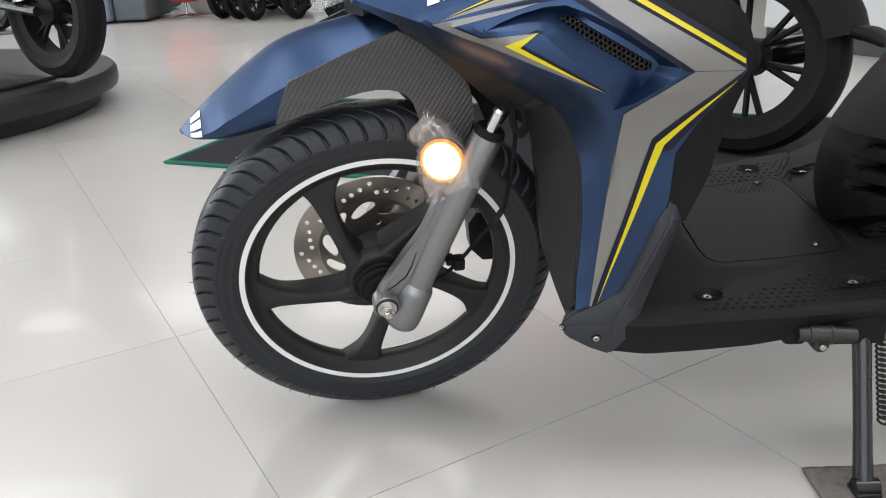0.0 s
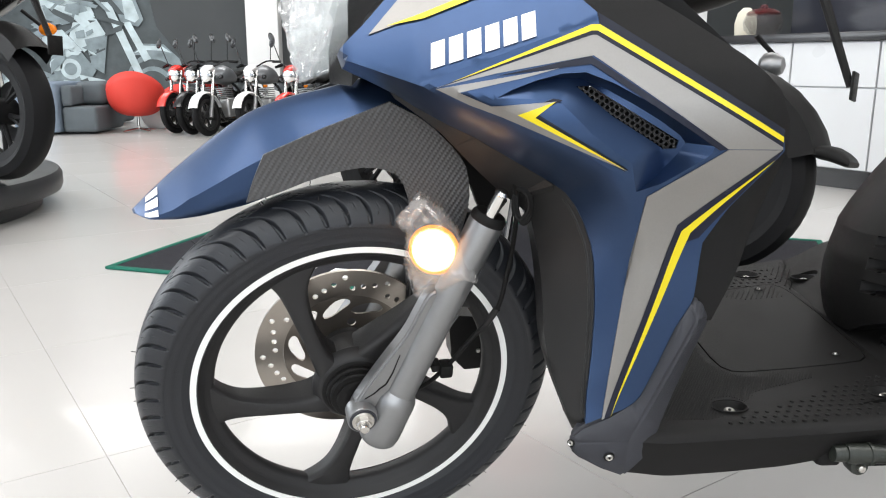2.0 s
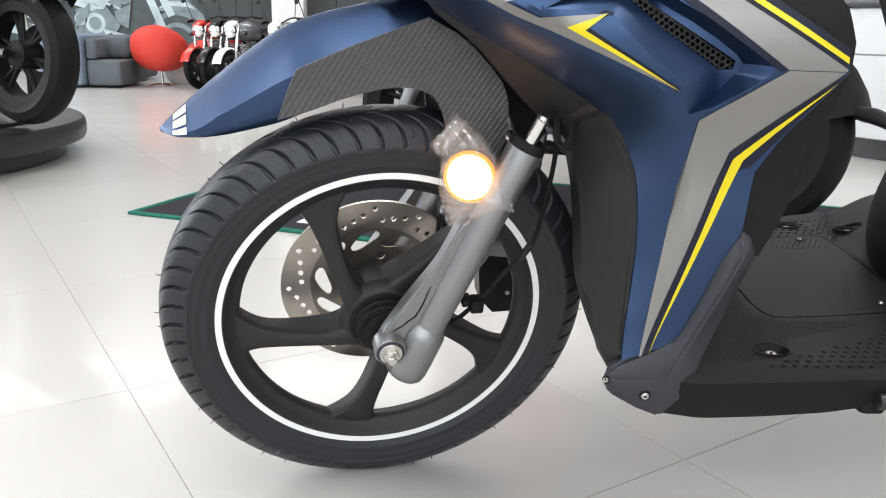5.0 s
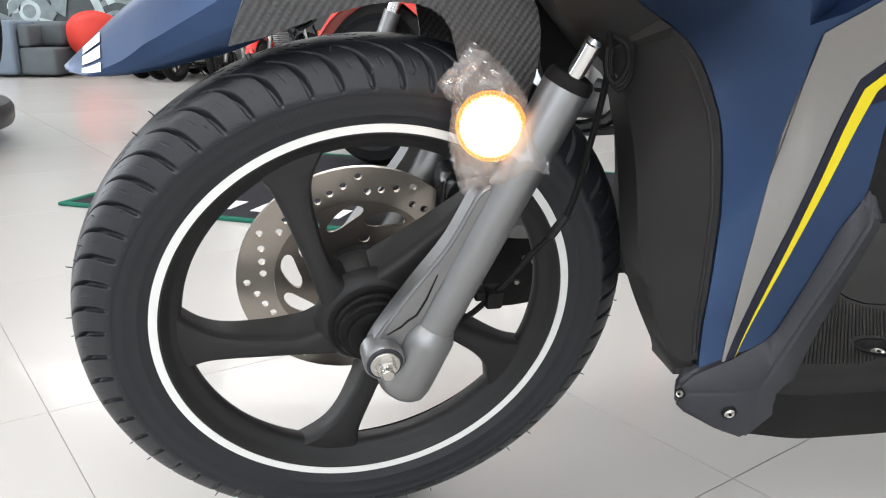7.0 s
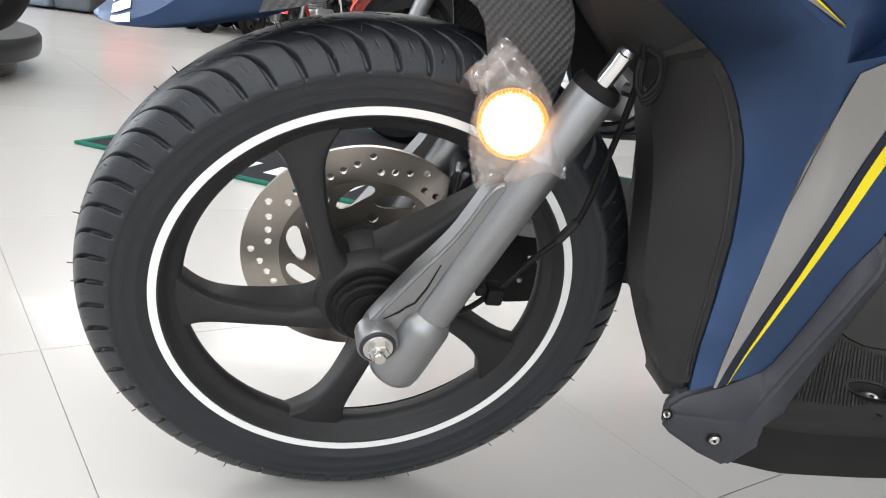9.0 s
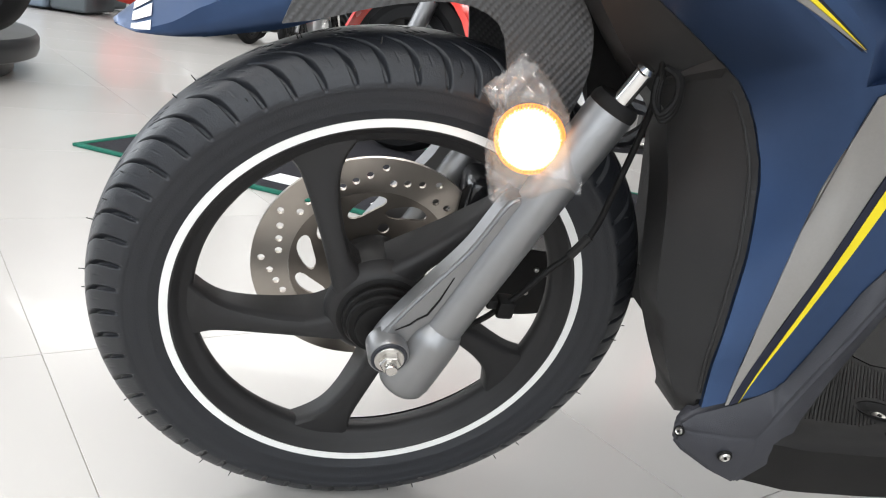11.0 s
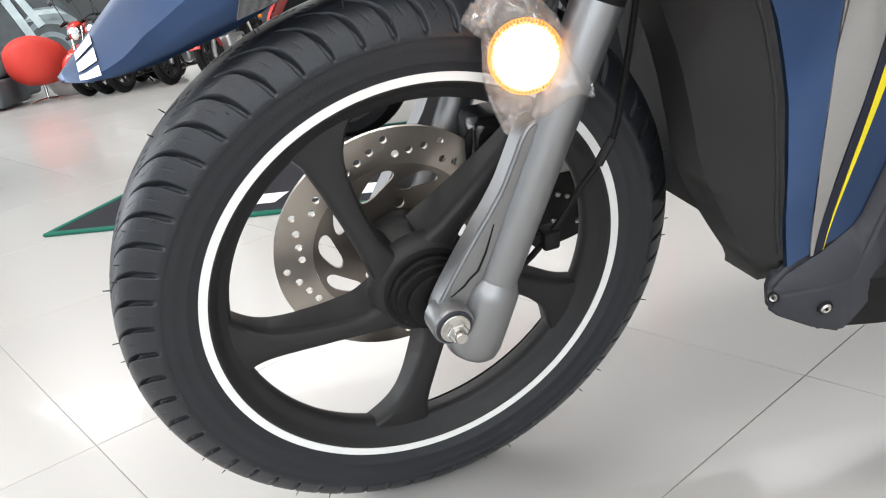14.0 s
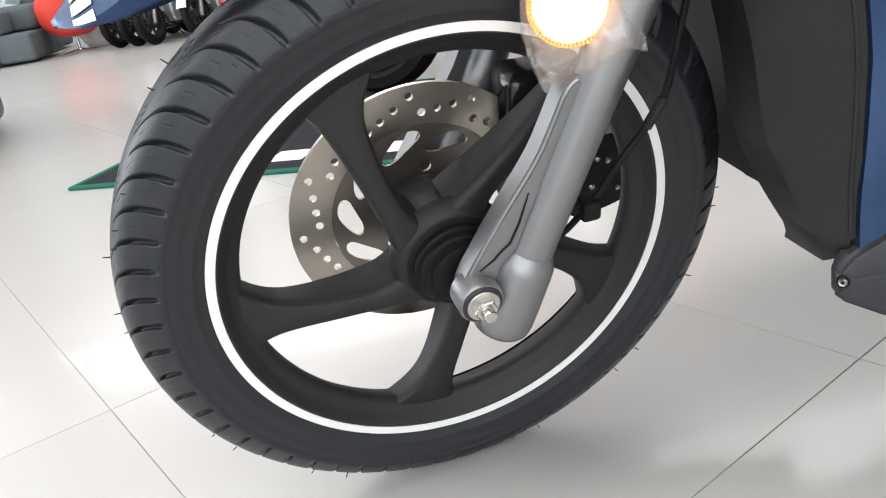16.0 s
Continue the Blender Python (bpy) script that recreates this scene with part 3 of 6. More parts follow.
# ---- motorcycles ----
def motorcycle(label, at, heading, s, paint, lean=6, front_paint=None, group="", tail_paint=None, hugger=False, bare=False):
    """A naked motorcycle; local x ahead, wheels on z = 0, wheelbase 1.30 m before scaling."""
    mc = thing("motorcycle", at, label, "motorcycle", group)
    m = Matrix.Translation(at) @ Matrix.Rotation(heading, 4, "Z") @ Matrix.Rotation(radians(lean), 4, "X") @ Matrix.Scale(s, 4)
    fp = front_paint or paint
    up = 0.12 if hugger else 0.0
    for fx, name in ((0.66, "front"), (-0.64, "rear")):
        w = Matrix.Translation((fx, 0, 0.30))
        tw = 0.05 if fx > 0 else 0.065
        part("tyre", lathe([(0.215, -tw * 0.7), (0.25, -tw), (0.285, -tw * 0.8), (0.30, -tw * 0.3), (0.302, 0), (0.30, tw * 0.3), (0.285, tw * 0.8), (0.25, tw), (0.215, tw * 0.7)], 56, close=True), DARKRUB, mc, m=m @ w)
        rim = lathe([(0.185, -0.045), (0.222, -0.05), (0.224, 0.05), (0.185, 0.045)], 56, close=True)
        for k in range(6):
            a = k * math.pi / 3 + 0.3
            for da in (-0.13, 0.13):
                join(rim, tube([(0.05 * math.cos(a), 0, 0.05 * math.sin(a)), (0.19 * math.cos(a + da), 0, 0.19 * math.sin(a + da))], 0.011, 6))
        join(rim, lathe([(0.02, -0.06), (0.06, -0.05), (0.06, 0.05), (0.02, 0.06)], 20))
        part("rim", rim, DARKRUB if hugger or bare else RIMBLK, mc, m=m @ w)
        if not (hugger and fx < 0):
            part("brake_disc", lathe([(0.07, -0.068), (0.135, -0.068), (0.135, -0.064), (0.07, -0.064)], 36, close=True), RIMBLK if bare else DISC, mc, m=m @ w)
    for sy in (-0.085, 0.085):
        part("fork_leg", tube([(0.66, sy, 0.30), (0.56, sy, 0.58), (0.45, sy, 0.92)], [0.026, 0.026, 0.019], 12), CHROME, mc, m=m)
        part("fork_slider", tube([(0.675, sy, 0.26), (0.57, sy, 0.55)], 0.031, 12), SILVER, mc, m=m)
    fender = bmesh.new()
    secs = []
    for k in range(13):
        a = radians(20 + k * 12)
        secs.append([(0.66 + r * math.cos(a), y, 0.30 + r * math.sin(a)) for r, y in ((0.305, -0.075), (0.325, -0.066), (0.338, -0.03), (0.342, 0), (0.338, 0.03), (0.325, 0.066), (0.305, 0.075))])
    part("front_fender", loft(secs, fender, False), fp, mc, m=m)
    secs = []
    for k in range(13):
        a = radians(28 + k * (11.4 if hugger else 9))
        dr = -0.022 if hugger else 0.0
        secs.append([(-0.64 + (r + dr) * math.cos(a), y, (0.30 if hugger else 0.32) + (r + dr) * math.sin(a)) for r, y in ((0.27, -0.09), (0.340, -0.088), (0.366, -0.04), (0.370, 0), (0.366, 0.04), (0.340, 0.088), (0.27, 0.09))])
    part("rear_fender", loft(secs, None, False), BLACKPL, mc, m=m)
    if hugger:
        secs = []
        for r, a, h in ((0.315, 163, 0.016), (0.335, 164.5, 0.021), (0.355, 166, 0.021), (0.378, 168.5, 0.018), (0.394, 170.5, 0.014), (0.402, 171.5, 0.007)):
            cx, cz = -0.64 + r * math.cos(radians(a)), 0.30 + r * math.sin(radians(a))
            secs.append([(cx - 0.35 * h * math.sin(b), 0.082 * math.copysign(abs(math.cos(b)) ** 0.4, math.cos(b)), cz + h * math.copysign(abs(math.sin(b)) ** 0.7, math.sin(b))) for b in [2 * math.pi * q / 24 for q in range(24)]])
        part("fender_flap", loft(secs), BLACKPL, mc, m=m)
    tank = bmesh.new()
    secs = []
    for x, w, lo, hi in ((0.38, 0.06, 0.78, 0.90), (0.30, 0.13, 0.74, 0.97), (0.15, 0.16, 0.72, 1.01), (0.0, 0.14, 0.72, 0.97), (-0.12, 0.09, 0.74, 0.88)):
        secs.append([(x, w * math.cos(a), (lo + hi) / 2 + (hi - lo) / 2 * math.sin(a)) for a in [2 * math.pi * k / 16 for k in range(16)]])
    part("fuel_tank", loft(secs, tank), paint, mc, m=m)
    secs = []
    for x, w, lo, hi in ((-0.08, 0.09, 0.76, 0.84), (-0.3, 0.13, 0.74 + up, 0.83 + up), (-0.55, 0.12, 0.80 + up, 0.90 + up), (-0.82, 0.07, 0.86 + up, 0.93 + up)):
        secs.append([(x, w * math.cos(a), (lo + hi) / 2 + (hi - lo) / 2 * math.sin(a)) for a in [2 * math.pi * k / 14 for k in range(14)]])
    part("seat", loft(secs), BLACKPL, mc, m=m)
    part("tail_cover", loft([[(x, w * math.cos(a), zc + h * math.sin(a)) for a in [2 * math.pi * k / 12 for k in range(12)]] for x, w, zc, h in ((-0.25, 0.11, 0.68 + up, 0.07), (-0.6, 0.10, 0.76 + up, 0.06), (-0.95, 0.04, 0.86 + up, 0.03))]), tail_paint or paint, mc, m=m)
    part("engine_block", box(-0.22, 0.26, -0.13, 0.13, 0.24, 0.52, 0.04, 3), ENGINE, mc, m=m)
    for k in range(6):
        part("cylinder_fin", box(0.06, 0.26, -0.10, 0.10, 0.52 + k * 0.028, 0.535 + k * 0.028, 0.004, 1), ENGINE, mc, m=m)
    for sy in (-0.15, 0.15):
        part("engine_cover", lathe([(0.02, 0.02), (0.09, 0.015), (0.11, 0.0), (0.11, -0.02)], 24), CHROME, mc, m=m @ Matrix.Translation((-0.08, sy, 0.36)))
    part("exhaust", tube(smooth_path([(0.25, -0.05, 0.58), (0.38, -0.08, 0.42), (0.25, -0.13, 0.20), (-0.1, -0.16, 0.20), (-0.45, -0.18, 0.26)], 5), 0.02, 10), CHROME, mc, m=m)
    if not bare:
        part("silencer", tube([(-0.35, -0.18, 0.25), (-0.42, -0.18, 0.26), (-0.85, -0.19, 0.36), (-0.88, -0.19, 0.365)], [0.03, 0.05, 0.052, 0.03], 14), GLOSSBLK, mc, m=m)
    part("frame", tube(smooth_path([(0.42, 0, 0.88), (0.34, 0, 0.5), (0.2, 0, 0.22), (-0.25, 0, 0.24), (-0.3, 0, 0.5), (-0.1, 0, 0.74), (0.42, 0, 0.86)], 5), 0.022, 8), GLOSSBLK, mc, m=m)
    for sy in (-0.09, 0.09):
        part("swingarm", tube([(-0.24, sy, 0.34), (-0.64, sy, 0.30)], 0.022, 8), GLOSSBLK, mc, m=m)
        part("shock", tube([(-0.42, sy, 0.72), (-0.52, sy, 0.34)], 0.026, 10), REDPAINT if paint is REDPAINT else CHROME, mc, m=m)
    part("headlight", lathe([(0.03, 0.0), (0.085, 0.01), (0.10, 0.06), (0.095, 0.10), (0.05, 0.12)], 28, "X"), CHROME, mc, m=m @ Matrix.Translation((0.45, 0, 0.86)))
    part("headlight_cowl", loft([[(x, w * math.cos(a), zc + h * math.sin(a)) for a in [2 * math.pi * k / 12 for k in range(12)]] for x, w, zc, h in ((0.38, 0.07, 0.95, 0.06), (0.48, 0.10, 0.96, 0.05), (0.56, 0.07, 0.93, 0.03))]), fp, mc, m=m)
    part("handlebar", tube(smooth_path([(0.26, -0.36, 1.02), (0.34, -0.2, 1.04), (0.42, 0, 0.96), (0.34, 0.2, 1.04), (0.26, 0.36, 1.02)], 4), 0.012, 8), GLOSSBLK, mc, m=m)
    for sy in (-1, 1):
        part("grip", tube([(0.26, sy * 0.25, 1.03), (0.245, sy * 0.38, 1.015)], 0.019, 8), BLACKPL, mc, m=m)
        mir = part("mirror", tube([(0.30, sy * 0.24, 1.04), (0.33, sy * 0.31, 1.34)], 0.007, 6), GLOSSBLK, mc, m=m)
        part("mirror_head", lathe([(0.01, -0.012), (0.04, -0.008), (0.045, 0.0), (0.035, 0.01)], 18, "X"), GLOSSBLK, mir, m=m @ Matrix.Translation((0.33, sy * 0.33, 1.36)) @ Matrix.Rotation(radians(sy * 25), 4, "X") @ Matrix.Diagonal((1, 1.0, 1.7, 1)))
        part("indicator", lathe([(0.01, -0.03), (0.028, -0.02), (0.03, 0.02), (0.012, 0.03)], 14, "X"), GLOSSBLK if group else AMBER, mc, m=m @ Matrix.Translation((0.44, sy * 0.19, 0.82)))
        if not (hugger and sy > 0):
            part("indicator", lathe([(0.004, -0.05), (0.018, -0.042), (0.027, -0.02), (0.030, 0.0), (0.027, 0.02), (0.016, 0.034), (0.004, 0.038)], 20, "X"), SILVER if tail_paint else AMBER, mc, m=m @ Matrix.Translation((-0.75 if hugger else -0.77, sy * (0.09 if hugger else 0.15), 0.650 if hugger else 0.665)) @ Matrix.Diagonal((0.9, 1.4, 1.35, 1) if hugger else (1, 1, 1, 1)))
            part("indicator_stalk", tube([(-0.70, sy * 0.08, 0.74), (-0.76, sy * 0.14, 0.672)], 0.008, 8), BLACKPL, mc, m=m)
    part("plate_holder", tube([(-0.84, 0, 0.86 + up), (-1.0, 0, 0.58)], [0.016, 0.011], 8), BLACKPL, mc, m=m)
    part("plate", box(-1.014, -1.006, -0.035, 0.035, 0.54, 0.62, 0.002), BLACKPL, mc, m=m)
    part("side_stand", tube([(0.0, 0.12, 0.24), (-0.05, 0.24, 0.0)], 0.011, 8), GLOSSBLK, mc, m=m)
    return mc


GROUP = "row of parked motorcycles"
motorcycle("red and black motorcycle parked in the row by the wall", (-1.92, 8.14, 0), radians(248), 0.62, REDPAINT, group=GROUP)
motorcycle("dark motorcycle with silver tank parked in the row by the wall", (-1.73, 8.00, 0), radians(247), 0.62, SILVERTANK, front_paint=GLOSSBLK, group=GROUP)
motorcycle("white-fendered motorcycle parked in the row by the wall", (-1.55, 7.82, 0), radians(247), 0.62, SILVERTANK, front_paint=WHITEPAINT, group=GROUP)
motorcycle("silver motorcycle with white fender parked in the row", (-1.16, 7.80, 0), radians(246), 0.62, SILVERTANK, front_paint=WHITEPAINT, group=GROUP)
motorcycle("red and black motorcycle with red tail parked in the row", (-0.78, 7.6, 0), radians(246), 0.62, GLOSSBLK, front_paint=REDPAINT, group=GROUP)
motorcycle("black motorcycle standing on the round podium", (-2.05, 3.58, 0.19), radians(150), 0.87, GLOSSBLK, lean=4, bare=True)
motorcycle("red and black motorcycle standing on the dark mat", (0.420, 2.855, 0.008), radians(140), 0.97, REDPAINT, lean=7, tail_paint=BLACKPL, hugger=True)

# ---- mat under the motorcycle ----
ma, mb = Vector((-0.963, 2.595, 0)), Vector((0.217, 2.145, 0))
mu = (mb - ma).normalized()
mv = Vector((-mu.y, mu.x, 0))
ml, mw = 2.2, 1.10
MM = Matrix(((mu.x, mv.x, 0, ma.x), (mu.y, mv.y, 0, ma.y), (0, 0, 1, 0), (0, 0, 0, 1)))
rug = thing("display_mat", ma, "charcoal display mat with green binding and white printed letters", "mat")
part("carpet", box(0.015, ml - 0.015, 0.015, mw - 0.015, 0.0, 0.007, 0.002, 1), MATCLOTH, rug, m=MM)
for x0, x1, y0, y1 in ((0, ml, 0, 0.022), (0, ml, mw - 0.022, mw), (0, 0.022, 0.022, mw - 0.022), (ml - 0.022, ml, 0.022, mw - 0.022)):
    part("binding", box(x0, x1, y0, y1, 0.0, 0.010, 0.004, 2), MATEDGE, rug, "green binding", m=MM)
for k in range(11):
    if k in (6,):
        continue
    part("print_bar", box(0.22 + k * 0.16, 0.22 + k * 0.16 + 0.10, 0.10, 0.20, 0.0072, 0.0084), WHITEFILM, rug, m=MM)

# ---- white cabinets along the right ----
ca, cb = Vector((1.84, 4.75, 0)), Vector((2.35, 3.87, 0))
cu = (cb - ca).normalized()
cv = Vector((-cu.y, cu.x, 0))
MC = Matrix(((cu.x, cv.x, 0, ca.x), (cu.y, cv.y, 0, ca.y), (0, 0, 1, 0), (0, 0, 0, 1)))
for k in range(4):
    a0 = -0.02 + k * 0.47
    cab = thing("cabinet", MC @ Vector((a0, 0, 0)), "white laminate cabinet unit with drawer and door on a black plinth", "cabinet", group="cabinet row")
    part("plinth", box(a0, a0 + 0.466, 0.03, 0.5, 0, 0.10, 0.002, 1), GLOSSBLK, cab, m=MC)
    part("body", box(a0, a0 + 0.466, 0.02, 0.5, 0.10, 0.74), CABWHITE, cab, m=MC)
    part("drawer_front", box(a0 + 0.003, a0 + 0.463, 0.0, 0.018, 0.515, 0.735, 0.002, 1), CABWHITE, cab, m=MC)
    part("door", box(a0 + 0.003, a0 + 0.463, 0.0, 0.018, 0.105, 0.508, 0.002, 1), CABWHITE, cab, m=MC)
wt = thing("worktop", MC @ Vector((-0.06, 0, 0.742)), "black stone worktop over the white cabinets", "worktop")
part("slab", box(-0.06, 1.92, -0.03, 0.55, 0.742, 0.785, 0.004, 2), COUNTER, wt, m=MC)
scr = thing("glass_screen", MC @ Vector((0.2, 0.3, 0.785)), "dark glass display panel standing on the worktop", "panel")
part("glass", box(0.16, 1.85, 0.40, 0.42, 0.785, 1.55, 0.004, 2), SCREEN, scr, m=MC)
part("foot", box(0.15, 1.80, 0.36, 0.46, 0.785, 0.80, 0.003, 1), GLOSSBLK, scr, m=MC)
jar = thing("glass_pot", MC @ Vector((0.17, 0.12, 0.785)), "clear glass pot with a red lid on the worktop", "pot")
mj = MC @ Matrix.Translation((0.17, 0.12, 0.785))
part("bowl", lathe([(0.03, 0.0), (0.07, 0.002), (0.10, 0.03), (0.108, 0.07), (0.095, 0.11), (0.085, 0.115), (0.10, 0.07), (0.06, 0.008)], 32, "Z"), POTGLASS, jar, m=mj)
part("lid", lathe([(0.09, 0.112), (0.092, 0.122), (0.06, 0.142), (0.02, 0.148), (0.02, 0.165), (0.005, 0.17)], 32, "Z"), REDGLASS, jar, "dark red glass lid", m=mj)
pot2 = thing("cream_jar", MC @ Vector((-0.075, 0.3, 0.785)), "cream coloured jar on the worktop", "jar")
part("jar_body", lathe([(0.04, 0.0), (0.06, 0.01), (0.065, 0.08), (0.05, 0.14), (0.02, 0.17)], 24, "Z"), CREAM, pot2, m=MC @ Matrix.Translation((-0.075, 0.3, 0.785)))
fr = thing("door_frame", (1.51, 4.95, 0), "slim black metal partition frame with a pale pane", "partition", kind="structure")
for dx in (0.0, -0.115, -0.45):
    part("post", box(1.48 + dx, 1.555 + dx - (0.03 if dx else 0), 4.93, 5.01, 0, 2.6, 0.004, 1), GLOSSBLK, fr)
part("rail", box(1.03, 1.555, 4.935, 5.005, 2.6, 2.68, 0.004, 1), GLOSSBLK, fr)
# opaque white panes, put in to imitate the bright gaps beside the posts
part("pane", box(1.09, 1.36, 4.965, 4.972, 0.3, 2.6), WALLWHITE, fr)
part("pane", box(1.45, 1.48, 4.965, 4.972, 0.3, 2.6), WALLWHITE, fr)
part("pane", box(1.56, 1.95, 5.30, 5.31, 0.3, 2.6), WALLWHITE, fr)


# ---- the blue scooter ----
scooter = thing("scooter", (0.2, 1.0, 0.0), "satin blue and black scooter with yellow stripes on its side stand", "scooter")
# frame of the steered front wheel: x to the rear, y away along the axle, z up in the wheel's plane
WHEEL = pose(-0.1001, 1.0255, 0.2414, 15.44, 0, 10.55)


def wpart(name, bm, material, parent=None, label="", smooth=True):
    return part(name, bm, material, parent or scooter, label, smooth, WHEEL)


MID = 0.031


def sweep(v):
    """How far a sipe sweeps back from the shoulder towards the crown, in radians."""
    t = (v - 0.16) / 0.84
    return -0.165 * t - 0.035 * math.sin(math.pi * max(0.0, min(1.0, t)))


def tyre_mesh():
    """Tyre with curved sipes pressed into the tread, every other one hooked at its inner end; the mesh follows the sipes."""
    n, prof = 2400, []
    for k in range(49):
        u = -1 + 2 * k / 48
        a = abs(u)
        prof.append((0.2560 - 0.009 * a ** 2 - 0.023 * a ** 4, MID + 0.040 * u, u))
    side = [(0.2215, 0.0388), (0.2200, 0.0382), (0.217, 0.0381), (0.212, 0.0368), (0.206, 0.0340), (0.2035, 0.0343), (0.2015, 0.0332), (0.197, 0.0308), (0.192, 0.0288)]
    full = [(r, MID - d, None) for r, d in side[::-1]] + prof + [(r, MID + d, None) for r, d in side]
    rings = len(full)
    base = np.arange(n) * 2 * np.pi / n
    verts = np.zeros((rings, n, 3))
    pitch = 2 * np.pi / 60
    for i, (r, y, u) in enumerate(full):
        rad = np.full(n, r)
        a = 1.0 if u is None else abs(u)
        th = base + sweep(a)
        if u is not None:
            ph = base - (0.5 * pitch if u > 0 else 0.0)
            k = np.round(ph / pitch)
            even = (k.astype(int) % 2) == 0
            wid = (0.0012 + 0.0016 * min(1.0, max(0.0, (a - 0.2) / 0.5))) / r
            reach = np.where(even, a > 0.20, a > 0.34)
            depth = 0.0075 * np.clip((wid - np.abs(ph - k * pitch)) / (0.45 * wid), 0, 1) * reach * min(1.0, max(0.0, (0.97 - a) / 0.06))
            hk = th - (0.5 * pitch if u > 0 else 0.0) - sweep(0.20) + 0.55 * (0.20 - a)
            k2 = np.round(hk / pitch)
            hook = 0.0045 * np.clip((0.0075 - np.abs(hk - k2 * pitch)) / 0.003, 0, 1) * ((k2.astype(int) % 2) == 0) * (0.07 < a < 0.21)
            rad = rad - np.maximum(depth, hook)
            # wear dots between the sipes
            for da in (0.42, 0.74):
                dd = np.hypot((ph - (np.floor(ph / pitch) + 0.5) * pitch) * r, (a - da) * 0.040)
                rad = rad - 0.0008 * (dd < 0.0013)
        verts[i, :, 0], verts[i, :, 1], verts[i, :, 2] = rad * np.cos(th), y, rad * np.sin(th)
    me = bpy.data.meshes.new("front_tyre")
    idx = np.arange(rings * n).reshape(rings, n)
    a, b = idx[:-1], idx[1:]
    quads = np.stack([a, np.roll(a, -1, 1), np.roll(b, -1, 1), b], -1).reshape(-1, 4)
    me.from_pydata(verts.reshape(-1, 3).tolist(), [], quads.tolist())
    return me


tm = tyre_mesh()
tm.transform(Matrix.Translation(-scooter.location) @ WHEEL)
tm.materials.append(RUBBER)
tm.shade_smooth()
tyre = new("front_tyre", tm)
tyre.parent = scooter
tagged(tyre, "black rubber front tyre with curved sipes")

# rubber hairs left from moulding
hair = bmesh.new()
rnd = random.Random(4)
for k in range(80):
    a = rnd.uniform(0, 2 * math.pi)
    u = rnd.choice((-0.92, -0.55, 0.0, 0.0, 0.5, 0.9))
    r = 0.2560 - 0.009 * u * u - 0.016 * u ** 4
    ln = rnd.uniform(0.003, 0.006)
    p = Vector((r * math.cos(a), MID + 0.040 * u, r * math.sin(a)))
    d = Vector((math.cos(a + rnd.uniform(-0.3, 0.3)), 0.25 * u, math.sin(a)))
    tube([p, p + d * ln], [0.0006, 0.0004], 4, hair)
tagged(wpart("rubber_hairs", hair, HAIR, tyre), kind="stuff")

# rim with its barrel, flanges, hub and five spokes
rim = wpart("wheel_rim", lathe([(0.1965, 0.006), (0.1950, 0.0015), (0.1930, 0.0015), (0.1845, 0.0022), (0.1825, 0.004), (0.1790, 0.009), (0.1755, 0.0125), (0.1705, 0.0145), (0.1672, 0.0180), (0.1662, 0.0230), (0.1680, 0.0300), (0.1745, 0.0400), (0.1845, 0.0500), (0.1930, 0.0565), (0.1960, 0.0595), (0.1975, 0.0560), (0.1930, 0.0480), (0.1905, 0.0350), (0.1885, 0.0200), (0.1910, 0.0120)], 160, close=True), RIMBLK, None, "matt black five-spoke alloy rim")
wpart("rim_stripe", lathe([(0.1935, 0.0008), (0.1862, 0.0012), (0.1862, 0.0022), (0.1935, 0.0022)], 160, close=True), STRIPE, rim, "white reflective rim tape")


def eased(x, xs, ys, w=0.007):
    """Interpolation with rounded corners."""
    return sum(lerp(x + w * d / 3, xs, ys) for d in range(-3, 4)) / 7


def spoke(ang):
    """A straight spoke set a little off the radius, spreading to one side where it meets the rim; crowned face, drafted flanks."""
    secs = []
    ct, st = math.cos(ang), math.sin(ang)
    for i in range(27):
        r = 0.034 + 0.139 * i / 26
        e0 = eased(r, [0.034, 0.06, 0.09, 0.12, 0.14, 0.155, 0.164, 0.173], [-0.002, 0.005, 0.001, -0.0065, -0.0145, -0.0270, -0.0410, -0.0560])
        e1 = eased(r, [0.034, 0.06, 0.09, 0.13, 0.152, 0.164, 0.173], [0.032, 0.0265, 0.0215, 0.0165, 0.0150, 0.0165, 0.0200])
        y0 = eased(r, [0.034, 0.06, 0.10, 0.150, 0.173], [0.0010, 0.002, 0.006, 0.0130, 0.0150])
        y1 = lerp(r, [0.045, 0.173], [0.050, 0.036])
        cr = 0.0022
        def at(w, y):
            return (r * ct - w * st, y, r * st + w * ct)
        secs.append([at(e0 - 0.0008, y0 + 0.010), at(e0, y0 + 0.0055), at(e0 + 0.0022, y0 + 0.0018), at(e0 + 0.0060, y0), at((e0 + e1) / 2, y0 - cr * 0.3), at(e1 - 0.0060, y0), at(e1 - 0.0022, y0 + 0.0018), at(e1, y0 + 0.0055), at(e1 + 0.0006, y0 + 0.010), at(e1 - 0.002, y1), at(e0 + 0.002, y1)])
    return loft(secs)


